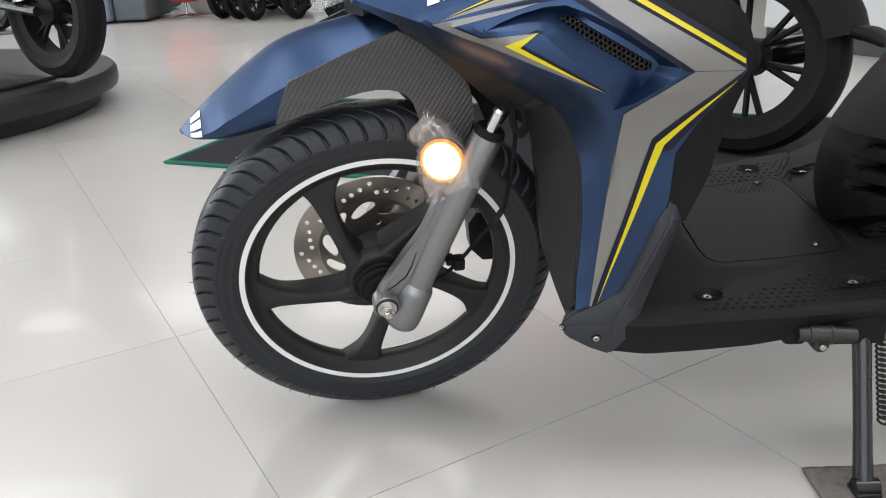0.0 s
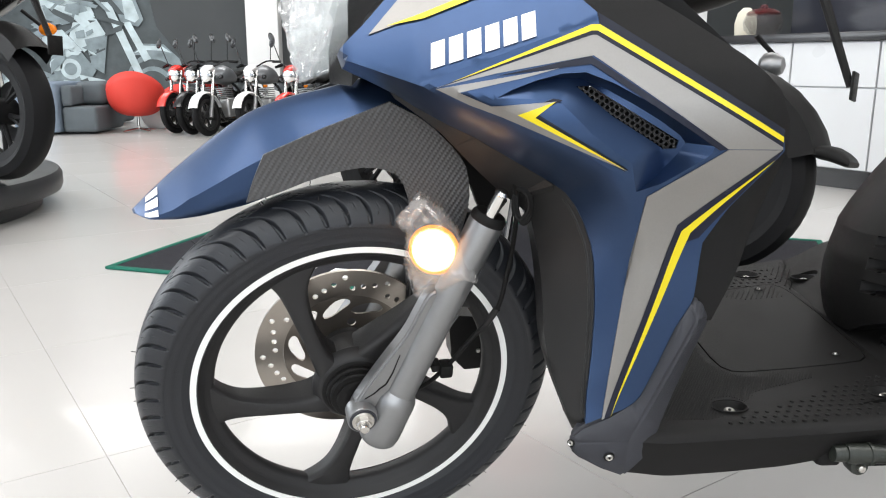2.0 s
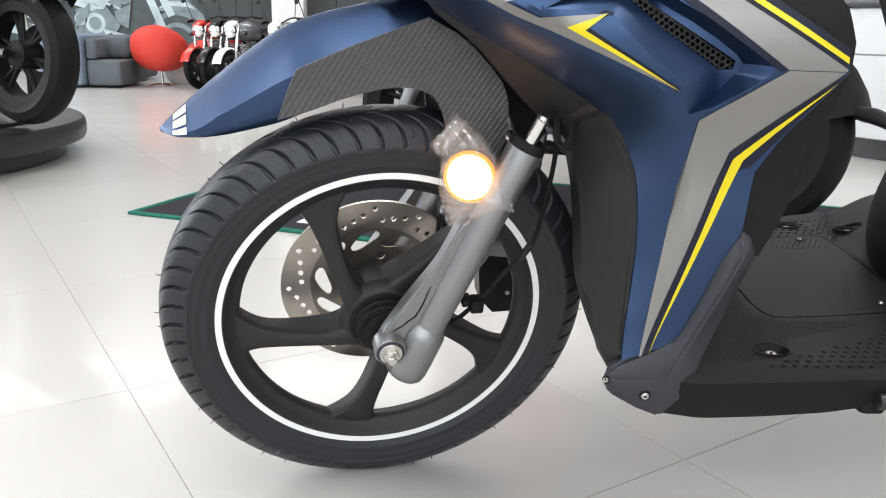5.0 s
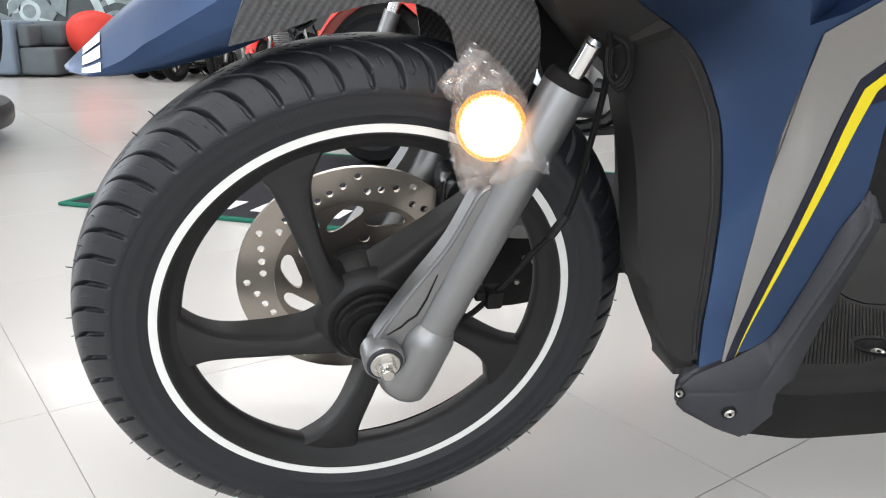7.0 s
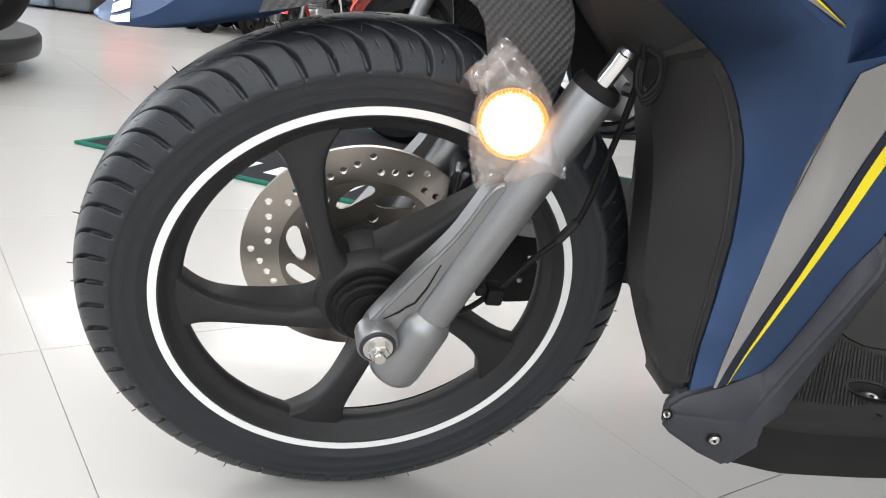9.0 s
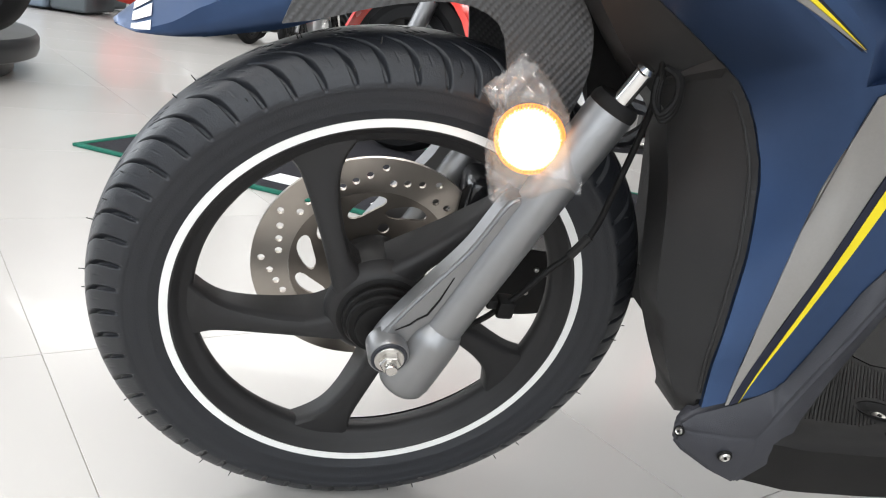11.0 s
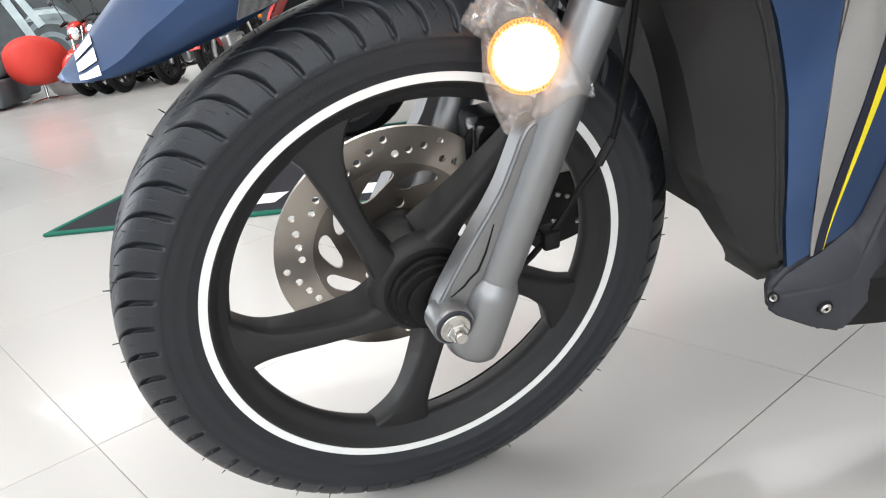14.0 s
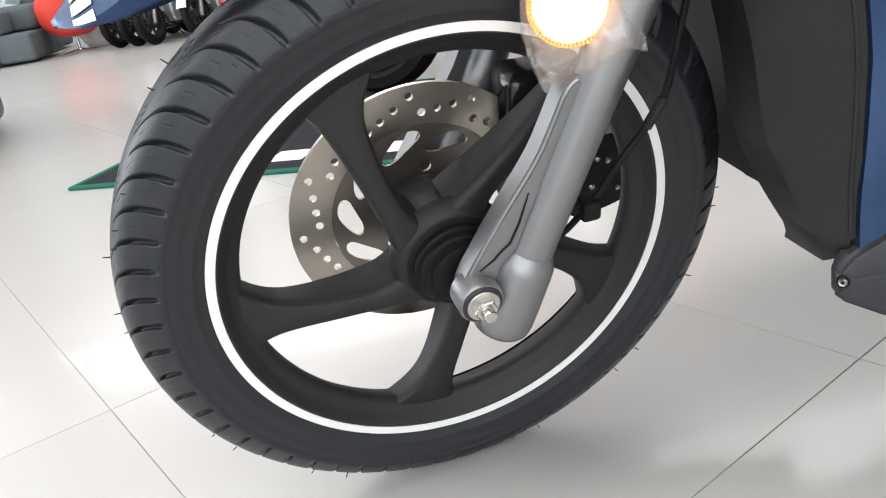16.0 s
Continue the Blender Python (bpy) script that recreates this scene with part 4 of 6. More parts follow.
for k in range(5):
    wpart("spoke", spoke(radians(47 + 72 * k)), RIMBLK, rim)
hub = wpart("wheel_hub", lathe([(0.020, -0.003), (0.040, -0.002), (0.0455, 0.002), (0.051, 0.009), (0.0515, 0.013), (0.044, 0.020), (0.041, 0.030), (0.040, 0.055), (0.038, 0.066), (0.02, 0.068)], 64), RIMBLK, None, "matt black wheel hub")
wpart("hub_collar", lathe([(0.012, -0.0235), (0.0235, -0.0235), (0.0255, -0.0225), (0.0258, -0.0190), (0.031, -0.0185), (0.0325, -0.0165), (0.0325, -0.0125), (0.031, -0.0115), (0.0345, -0.0108), (0.036, -0.009), (0.036, -0.0045), (0.039, -0.0042), (0.041, -0.003), (0.02, 0.0)], 56), BLACKPL, hub, "stepped black dust seal")

# brake disc: polished drilled ring on a darker slotted carrier
def turned(poly, a):
    return [(x * math.cos(a) - z * math.sin(a), x * math.sin(a) + z * math.cos(a)) for x, z in poly]


holes = []
for k in range(48):
    grp, j = divmod(k, 4)
    holes.append(turned(circle((0.1075, 0.0995, 0.0950, 0.0920)[j], 0, 0.0036, 12), radians(30 * grp + 1.6 + j * 8.1)))
disc = wpart("brake_disc", plate(circle(0, 0, 0.1175, 120), 0.082, 0.086, holes + [circle(0, 0, 0.0815, 72)]), DISC, None, "drilled brushed steel brake disc", smooth=False)
slots = [circle(0, 0, 0.030, 32)]
for k in range(10):
    slot = [(0.0725, -0.0200), (0.0660, -0.0195), (0.0605, -0.0070), (0.0525, 0.0100), (0.0545, 0.0195), (0.0625, 0.0170), (0.0745, 0.0010), (0.0765, -0.0110)]
    slots.append(turned(round_poly(slot, (), 1), radians(36 * k + 31)))
for k in range(5):
    slots.append(turned(circle(0.0415, 0, 0.0058, 12), radians(72 * k + 10)))
wpart("disc_spider", plate(circle(0, 0, 0.0812, 72), 0.0826, 0.0856, slots), CARRIER, disc, "dull brown-grey slotted carrier", smooth=False)
for k in range(6):
    a = radians(60 * k + 20)
    wpart("disc_bolt", lathe([(0.003, 0.071), (0.007, 0.071), (0.0075, 0.075), (0.0075, 0.079)], 6), STEEL, disc)
wpart("disc_carrier", lathe([(0.02, 0.060), (0.034, 0.062), (0.037, 0.070), (0.037, 0.077), (0.02, 0.077)], 40), RIMBLK, disc)


# fork: axis in the wheel's plane
def fk(s, y):
    """A point s metres up the left fork leg, from beside the axle."""
    return (0.0370 + 0.368 * s, y, 0.930 * s)


FY = -0.043
leg = wpart("fork_leg", tube([fk(-0.01, FY), fk(0.15, FY), fk(0.257, FY), fk(0.259, FY), fk(0.260, FY)], [0.0186, 0.0186, 0.0196, 0.0192, 0.017], 48), SILVER, None, "silver painted fork leg")
# swollen foot of the leg beside the axle, with a rounded collar at its top
foot = tube([fk(q, FY) for q in (0.026, 0.023, 0.019, 0.016, 0.011, 0.0, -0.020, -0.036, -0.044, -0.0480, -0.0500)], [0.0188, 0.0206, 0.0222, 0.0236, 0.0240, 0.0243, 0.0250, 0.0252, 0.0238, 0.0205, 0.0140], 48)
wpart("fork_foot", foot, SILVER, leg)
# web ahead of the tube that runs down to the axle boss
web = [(-0.0130, -0.004), (-0.0110, 0.010), (-0.0020, 0.0270), (0.0220, 0.0660), (0.0480, 0.1040), (0.0580, 0.1265), (0.0715, 0.1600), (0.0880, 0.1600), (0.0740, 0.1100), (0.0560, 0.0550), (0.0480, 0.0100), (0.0380, -0.0330), (0.0140, -0.0230), (0.0020, -0.0195), (-0.0085, -0.0150)]
wb = plate(round_poly(web, (), 2), FY - 0.0075, FY + 0.014)
bmesh.ops.bevel(wb, geom=[e for e in wb.edges if len(e.link_faces) == 2 and e.calc_face_angle(0) > 1.2], offset=0.0030, segments=3, affect="EDGES")
wpart("fork_web", wb, SILVER, leg)
# thin black bar on the web stands in for a slit's shade
slit = [(0.0425, 0.0800), (0.0350, 0.0560), (0.0275, 0.0400), (0.0200, 0.0345), (0.0150, 0.0290), (0.0030, 0.0215)]
wpart("web_slit_shade", tube([(x, FY - 0.0078, z) for x, z in slit], [0.0005, 0.0009, 0.0010, 0.0009, 0.0009, 0.0005], 8), BLACKPL, leg)
wpart("axle_boss", lathe([(0.010, -0.0625), (0.0168, -0.0625), (0.0180, -0.060), (0.0180, -0.04)], 40), SILVER, leg)
# dark ring imitates the shade in the recess round the nut
wpart("nut_ring_shade", lathe([(0.010, -0.0638), (0.0150, -0.0638), (0.0160, -0.0627), (0.0150, -0.0618), (0.010, -0.0618)], 40), TRIMPL, leg)
nut = wpart("axle_nut", lathe([(0.0075, -0.0655), (0.0125, -0.0655), (0.0130, -0.0650), (0.0130, -0.0638), (0.007, -0.0636)], 32), STEEL, leg, "zinc plated axle nut")
wpart("nut_hex", lathe([(0.0055, -0.0725), (0.0083, -0.0725), (0.0094, -0.0712), (0.0094, -0.0655), (0.0055, -0.0655)], 6), STEEL, nut)
wpart("axle_end", lathe([(0.0025, -0.0795), (0.0048, -0.0793), (0.0055, -0.0780), (0.0055, -0.072), (0.0025, -0.072)], 20), STEEL, nut)
wpart("dust_cap", tube([fk(0.258, FY), fk(0.2595, FY), fk(0.265, FY), fk(0.269, FY), fk(0.271, FY)], [0.0190, 0.0198, 0.0195, 0.0170, 0.011], 36), BLACKPL, leg, "black rubber dust cap")
st_ = wpart("stanchion", tube([(0.1290, -0.0500, 0.2400), (0.1380, -0.0560, 0.2700), (0.1404, -0.0570, 0.2780)], 0.0068, 28), CHROME, leg, "chromed stanchion")
wpart("stanchion_cap", tube([(0.1404, -0.0570, 0.2780), (0.1408, -0.0574, 0.2795), (0.1417, -0.0580, 0.2825)], [0.0068, 0.0080, 0.0055], 24), CHROME, st_)
# far leg
leg2 = wpart("fork_leg", tube([fk(0.0, 0.125), fk(0.06, 0.125), fk(0.262, 0.125), fk(0.266, 0.125)], [0.022, 0.0195, 0.0195, 0.017], 28), SILVER, None, "silver painted fork leg")
wpart("fork_web", plate(round_poly([(x - 0.002, z) for x, z in web], (), 1), 0.118, 0.138), SILVER, leg2)
wpart("stanchion", tube([fk(0.26, 0.125), fk(0.36, 0.125)], 0.0125, 20), CHROME, leg2)
wpart("caliper", join(box(0.075, 0.135, 0.060, 0.108, 0.035, 0.115, 0.012, 3), tube([(0.09, 0.055, 0.05), (0.09, 0.112, 0.05)], 0.014, 16)), GLOSSBLK, None, "black brake caliper over the disc")
wpart("caliper_bolt", tube([(0.112, 0.052, 0.092), (0.112, 0.062, 0.092)], 0.007, 6), mat("yellow_zinc", (0.6, 0.42, 0.12), 0.3, 1.0), None)
# added black block fills the dark gap round the steering head
part("steering_gap_filler", loft([[WHEEL @ Vector((x, y, z)) for x, z in ((0.050, 0.335), (0.085, 0.300), (0.150, 0.275), (0.205, 0.30), (0.215, 0.40), (0.12, 0.43), (0.06, 0.39))] for y in (0.020, 0.030, 0.100, 0.115)]), BLACKPL, scooter, "added black block filling the dark gap round the steering head")
part("steering_stem", tube([WHEEL @ Vector((0.15, MID, 0.30)), WHEEL @ Vector((0.20, MID, 0.44))], 0.03, 20), BLACKPL, scooter)
part("fork_yoke", loft([[WHEEL @ Vector((0.155 + dx, y, 0.318 + dz)) for dx, dz in ((-0.02, -0.02), (0.025, -0.02), (0.025, 0.02), (-0.02, 0.02))] for y in (-0.004, 0.04, 0.08, 0.14)]), BLACKPL, scooter)

# speedometer cable with clip
cable = [(0.152, -0.052, 0.300), (0.163, -0.045, 0.262), (0.169, -0.034, 0.215), (0.167, -0.030, 0.165), (0.163, -0.030, 0.130), (0.154, -0.030, 0.106), (0.1315, -0.030, 0.079), (0.114, -0.030, 0.054), (0.1015, -0.028, 0.037), (0.088, -0.022, 0.016), (0.072, -0.012, -0.004)]
cb_ = wpart("speedometer_cable", tube(smooth_path(cable, 8), 0.0028, 10), BLACKPL, None, "thin black speedometer cable")
clip = join(box(0.096, 0.112, -0.036, -0.018, 0.028, 0.046, 0.003, 2), box(0.087, 0.098, -0.030, -0.012, 0.034, 0.044, 0.002, 2))
wpart("cable_clip", clip, BLACKPL, cb_)
wpart("cable_tag", tube([(0.160, -0.030, 0.119), (0.148, -0.030, 0.098)], 0.0042, 10), GREYPL, cb_)
for k in range(3):
    loop = [(0.166 + (x + 0.0025 * k) * 0.62, -0.052 + y, 0.262 + z * 0.62) for x, y, z in ((-0.012, 0.0, 0.034), (0.003, -0.006, 0.026), (0.009, -0.008, 0.0 - 0.006 * k), (-0.002, -0.006, -0.022 - 0.004 * k), (-0.012, 0.0, -0.008), (-0.010, 0.006, 0.020), (0.006, 0.010, 0.044 + 0.004 * k))]
    wpart("cable_loop", tube(smooth_path(loop, 8), 0.0027, 8), BLACKPL, cb_)

# front fender: crowned blue blade with a facet along each side
FMID = 0.060
RIDGE = [(-0.240, 0.209), (-0.219, 0.2295), (-0.195, 0.2530), (-0.170, 0.2755), (-0.145, 0.297), (-0.108, 0.3245), (-0.065, 0.3435), (-0.020, 0.3555), (0.033, 0.3690), (0.087, 0.3680)]
LOWER = [(-0.238, 0.2070), (-0.2185, 0.2135), (-0.190, 0.2215), (-0.165, 0.2295), (-0.141, 0.2385), (-0.112, 0.2490), (-0.070, 0.270), (-0.021, 0.290), (0.031, 0.295), (0.083, 0.289)]
HALF = [0.006, 0.034, 0.047, 0.054, 0.058, 0.060, 0.061, 0.061, 0.060, 0.058]
rp = smooth_path([(x, 0, z) for x, z in RIDGE], 5)
lp = smooth_path([(x, 0, z) for x, z in LOWER], 5)
secs = []
for k, (r, l) in enumerate(zip(rp, lp)):
    hw = lerp(k / (len(rp) - 1), [i / (len(HALF) - 1) for i in range(len(HALF))], HALF)
    row = []
    fc = lerp(k / (len(rp) - 1), [0, 0.10, 0.30, 0.6, 1], [1.0, 0.93, 0.55, 0.44, 0.40])
    half = [(-1.0, 1.0), (-0.99, (1 + fc) / 2), (-0.965, fc), (-0.72, fc * 0.70), (-0.48, fc * 0.42), (-0.26, fc * 0.18), (-0.10, fc * 0.04)]
    for u, f in half + [(0, 0)] + [(-a, b) for a, b in half[::-1]]:
        p = r.lerp(l, f)
        row.append((p.x, FMID + 0.028 * max(0, min(1, (-0.04 - p.x) / 0.18)) + hw * u, p.z))
    secs.append(row)
fender = wpart("front_fender", loft(secs, None, False), BLUE, None, "satin blue front fender blade")
fender.data.set_sharp_from_angle(angle=radians(17))
sol = fender.modifiers.new("thickness", "SOLIDIFY")
sol.thickness, sol.offset = 0.0028, 1
# printed mark at the blade's tip, as plain bars laid on its crown
for lo, hi in ((1.3, 2.5), (2.9, 4.1), (4.5, 5.9)):
    def on_blade(k, u):
        a, b = int(u), u - int(u)
        q = Vector(secs[k][a]).lerp(Vector(secs[k][a + 1]), b)
        e1 = Vector(secs[k + 1][a]) - Vector(secs[k - 1][a])
        e2 = Vector(secs[k][a + 1]) - Vector(secs[k][a])
        n = e1.cross(e2).normalized()
        return q + (n if n.z > 0 or n.y < -0.7 else -n) * 0.0036
    mk = bmesh.new()
    vs = [[mk.verts.new(on_blade(k, u)) for u in (lo, (lo + hi) / 2, hi)] for k in (4, 5, 6, 7)]
    for a in range(3):
        for b in range(2):
            mk.faces.new((vs[a][b], vs[a + 1][b], vs[a + 1][b + 1], vs[a][b + 1]))
    wpart("tip_mark", mk, WHITEFILM, fender)

# dark carbon-look side piece of the fender that reaches down to the fork
SIDE = [(-0.1172, 0.2575), (-0.110, 0.280), (-0.098, 0.308), (-0.045, 0.332), (0.000, 0.350), (0.030, 0.361), (0.068, 0.342), (0.107, 0.303), (0.118, 0.283), (0.122, 0.247), (0.112, 0.206), (0.083, 0.190), (0.062, 0.213), (0.054, 0.250), (0.044, 0.279), (0.025, 0.290), (-0.004, 0.292), (-0.049, 0.281), (-0.089, 0.265)]
for sgn in (-1, 1):
    def ys(x, z, sgn=sgn):
        d = 0.0655 - 0.010 * max(0, (z - 0.345) / 0.03) ** 2 + 0.008 * max(0, (0.30 - z) / 0.1)
        return FMID + sgn * min(0.078, max(0.05, d))
    wpart("fender_side", sheet(round_poly(SIDE, (SIDE[0], SIDE[5], SIDE[2]), 1), ys, 0.010, 0.003 * -sgn), CARBON, None, "dark carbon-look fender side")

# round amber lens, its glow put in as emission, still wrapped in clear plastic
LC = Vector((0.0795, -0.032, 0.2045))
LM = Matrix.Translation(WHEEL @ LC) @ Matrix.Rotation(radians(-14), 4, "Z") @ Matrix.Rotation(radians(4), 4, "X") @ Matrix.Scale(0.95, 4)
lamp = part("side_lens", lathe([(0.012, 0.016), (0.024, 0.014), (0.029, 0.006), (0.0295, -0.004), (0.0275, -0.0065)], 48), BLACKPL, scooter, "round amber side lens with a glowing face, wrapped in clear plastic", m=LM)
face = lathe([(0.0262, -0.0060), (0.0246, -0.0085), (0.019, -0.0100), (0.009, -0.0108), (0.002, -0.0110)], 160)
for v in face.verts:
    rr = math.hypot(v.co.x, v.co.z)
    if rr > 0.0225:
        a = math.atan2(v.co.z, v.co.x)
        q = 1 + 0.045 * noise.noise(Vector((math.cos(a) * 14, math.sin(a) * 14, 2))) + 0.012 * math.sin(40 * a)
        v.co.x, v.co.z = v.co.x * q, v.co.z * q
part("lens_face", face, AMBER_HOT, lamp, "glowing amber lens", m=LM)
ring = bmesh.new()
for row, (n, r0) in enumerate(((58, 0.0252), (60, 0.0268), (62, 0.0283))):
    for k in range(n):
        a = 2 * math.pi * (k + 0.5 * row) / n
        rr = r0 + 0.0005 * noise.noise(Vector((k * 0.7, row, 4)))
        lathe([(0.0004, -0.0086 + 0.0008 * row), (0.0010, -0.0080 + 0.0008 * row), (0.0013, -0.005)], 6, "Y", ring)
        for v in ring.verts[-18:]:
            v.co += Vector((rr * math.cos(a), 0, rr * math.sin(a)))
join(ring, lathe([(0.0240, -0.0052), (0.0290, -0.0052), (0.0292, -0.0040), (0.0240, -0.0038)], 64, close=True))
part("edge_prisms", ring, AMBER_RIM, lamp, "amber edge prisms", m=LM)
part("lens_bracket", tube([WHEEL @ (LC + Vector((0.0, 0.012, 0))), WHEEL @ Vector((0.098, -0.01, 0.22))], 0.007, 12), BLACKPL, scooter)

# point light added ahead of the lens to imitate the orange glare round it
ld = bpy.data.lights.new("amber_glare_light", "POINT")
ld.energy, ld.color, ld.shadow_soft_size = 0.05, (1.0, 0.36, 0.045), 0.030
new("amber_glare_light", ld).location = LM @ Vector((0, -0.020, 0))

# the plastic bag: two crumpled sheets, joined along an uneven hem
HEM = [(-0.046, 0.0320), (-0.040, 0.0410), (-0.0300, 0.0480), (-0.0190, 0.0680), (-0.0020, 0.0570), (0.0080, 0.0490), (0.0260, 0.0280), (0.0380, 0.0020), (0.0480, -0.0230), (0.0500, -0.0390), (0.0380, -0.0370), (0.0140, -0.0480), (-0.0060, -0.0520), (-0.0225, -0.0590), (-0.0300, -0.0380), (-0.0350, -0.0140), (-0.0330, 0.0080), (-0.0318, 0.0190), (-0.0400, 0.0260)]


def crease(x, z, side):
    """Depth of the film: puffed over the lens, pinched towards the hem, with sharp folds."""
    d = min(math.hypot(x - p[0], z - p[1]) for p in [(a[0] + (b[0] - a[0]) * k / 4, a[1] + (b[1] - a[1]) * k / 4) for a, b in zip(HEM, HEM[1:] + HEM[:1]) for k in range(4)])
    puff = 0.0165 * min(1.0, d / 0.012) ** 0.6 if side < 0 else 0.012 * min(1.0, d / 0.012) ** 0.6
    f1 = abs(noise.noise(Vector((x * 62 + z * 26, z * 40 - x * 18, side * 3)))) * 0.0065
    f2 = abs(noise.noise(Vector((x * 120, z * 80 + x * 60, side * 7)))) * 0.0015
    return side * (puff + (f1 + f2) * (1.0 if math.hypot(x, z) > 0.027 else 0.45)) - 0.002


bag = None
for side in (-1, 1):
    bag = join(bag, sheet(HEM, lambda x, z: crease(x, z, side), 0.0030, 0))
# bunched end of the film
for k in range(4):
    o = [(-0.043 + 0.006 * k, 0.031 + 0.007 * k), (-0.026 + 0.005 * k, 0.026 + 0.007 * k), (-0.020 + 0.006 * k, 0.042 + 0.006 * k), (-0.036 + 0.006 * k, 0.046 + 0.006 * k)]
    bag = join(bag, sheet(o, lambda x, z: -0.006 - 0.004 * k + 0.35 * abs(noise.noise(Vector((x * 160, z * 120, k)))) * 0.03, 0.004, 0))
wrap = part("plastic_wrap", bag, FILM, lamp, "crumpled clear plastic wrap", m=LM)
wrap.visible_shadow = False


# ---- body panels ----
def yb(x, z):
    """The left flank of the leg shield."""
    base = lerp(z, [0.15, 0.22, 0.265, 0.40, 0.468, 0.51, 0.56, 0.62, 0.72], [0.875, 0.868, 0.875, 0.855, 0.850, 0.835, 0.812, 0.82, 0.845])
    return base - 0.06 * (x - 0.19) + 0.9 * max(0.0, 0.06 - x) ** 2


def ys_smooth(x, z):
    return sum(yb(x, z + d) for d in (-0.03, -0.015, 0, 0.015, 0.03)) / 5


# the flank's lower front edge, along which the panel curls inwards
EDGE = [(-0.1031, 0.6345), (-0.0986, 0.6217), (-0.074, 0.6106), (-0.047, 0.5974), (-0.0281, 0.5857), (0.0018, 0.5695), (0.0304, 0.5560), (0.0519, 0.543), (0.072, 0.5312), (0.0901, 0.5206), (0.1092, 0.5094), (0.1245, 0.4985), (0.1350, 0.4850), (0.1430, 0.469), (0.150, 0.448), (0.153, 0.431), (0.154, 0.403), (0.154, 0.374), (0.152, 0.332), (0.149, 0.295), (0.148, 0.257)]


def to_edge(x, z):
    """Distance to that edge and the nearest point of it."""
    best = (9.0, x, z)
    for (x0, z0), (x1, z1) in zip(EDGE, EDGE[1:]):
        l2 = (x1 - x0) ** 2 + (z1 - z0) ** 2
        t = max(0.0, min(1.0, ((x - x0) * (x1 - x0) + (z - z0) * (z1 - z0)) / l2))
        px, pz = x0 + t * (x1 - x0), z0 + t * (z1 - z0)
        d = math.hypot(x - px, z - pz)
        if d < best[0]:
            best = (d, px, pz)
    return best


def curl(z):
    return lerp(z, [0.25, 0.30, 0.38, 0.44, 0.51, 0.54, 0.60, 0.64], [0, 0.005, 0.02, 0.037, 0.062, 0.062, 0.05, 0.04])


def ya(x, z):
    """The dark inner apron, which falls away from the flank's edge to the front."""
    d, px, pz = to_edge(x, z)
    if inside((x, z), EDGE + [(0.4, 0.257), (0.4, 0.75), (-0.103, 0.75)]):
        d = 0.0
    return ys_smooth(px, pz) + curl(pz) + 0.003 + 1.35 * d


def fold_line(x):
    """The crease above which the panel leans back, from its nose along the upper stripe."""
    return lerp(x, [-0.0992, -0.0277, 0.0035, 0.127, 0.30], [0.632, 0.6082, 0.6191, 0.663, 0.72])


def up(pts):
    return [(x, z + 0.088 * max(0.0, z - fold_line(x))) for x, z in pts]


def flank(x, z):
    d = to_edge(x, z)[0]
    reach = lerp(x, [-0.10, -0.0277, 0.04], [0.008, 0.0185, 0.042])
    return ys_smooth(x, z) + curl(z) * max(0.0, 1 - d / reach) ** lerp(x, [-0.0277, 0.04], [1.0, 1.4]) + 0.4 * max(0.0, z - fold_line(x))


# air scoop pressed into the flank: its rim, and the line about which its floor sinks
RIM = [(0.0428, 0.5966), (0.0563, 0.6037), (0.0788, 0.6122), (0.1014, 0.618), (0.1225, 0.6191), (0.1471, 0.6097), (0.175, 0.5948), (0.1973, 0.5815), (0.2174, 0.5677), (0.2406, 0.5537), (0.2386, 0.5456), (0.2161, 0.5298), (0.1973, 0.5175), (0.1762, 0.5096)]
HINGE = [(0.1762, 0.5096), (0.1680, 0.5370), (0.1310, 0.5630), (0.1005, 0.5920), (0.0718, 0.5960), (0.0428, 0.5966)]
FLOOR_RIM = [RIM[0]] + [(x - 0.002, z - 0.0055 * min(1, k / 3)) for k, (x, z) in enumerate(RIM[1:9])] + [(0.2216, 0.5549), (0.2168, 0.5462), (0.2100, 0.5365), (0.1955, 0.5215), RIM[13]]


def scoop(x, z):
    """The scoop's floor, sunk with the distance from the hinge line."""
    best = 9.0
    for (x0, z0), (x1, z1) in zip(HINGE, HINGE[1:]):
        t = max(0.0, min(1.0, ((x - x0) * (x1 - x0) + (z - z0) * (z1 - z0)) / ((x1 - x0) ** 2 + (z1 - z0) ** 2)))
        best = min(best, math.hypot(x - x0 - t * (x1 - x0), z - z0 - t * (z1 - z0)))
    return flank(x, z) + min(0.022, 0.62 * best)


BLUE_OUT = EDGE + up([(0.1974, 0.2781), (0.213, 0.2965), (0.2323, 0.3553), (0.2456, 0.4021), (0.2477, 0.4577), (0.2664, 0.4934), (0.3044, 0.5496), (0.3014, 0.562), (0.1354, 0.6691), (0.0943, 0.7045), (-0.0228, 0.7135), (-0.0765, 0.6585)])
VENT = [(0.1163, 0.6065), (0.1310, 0.6068), (0.2150, 0.5570), (0.2135, 0.5495), (0.2010, 0.5491), (0.1500, 0.5800)]
FOLD = [(-0.092, 0.6296), (-0.062, 0.6196), (-0.0277, 0.6082), (0.0035, 0.6191), (0.127, 0.663)]
shell = part("side_panel", sheet(BLUE_OUT, flank, 0.006, 0.006, (RIM + HINGE[1:-1],), lines=(FOLD,)), BLUE, scooter, "satin blue leg shield side panel with air scoop")
shell.data.set_sharp_from_angle(angle=radians(20))
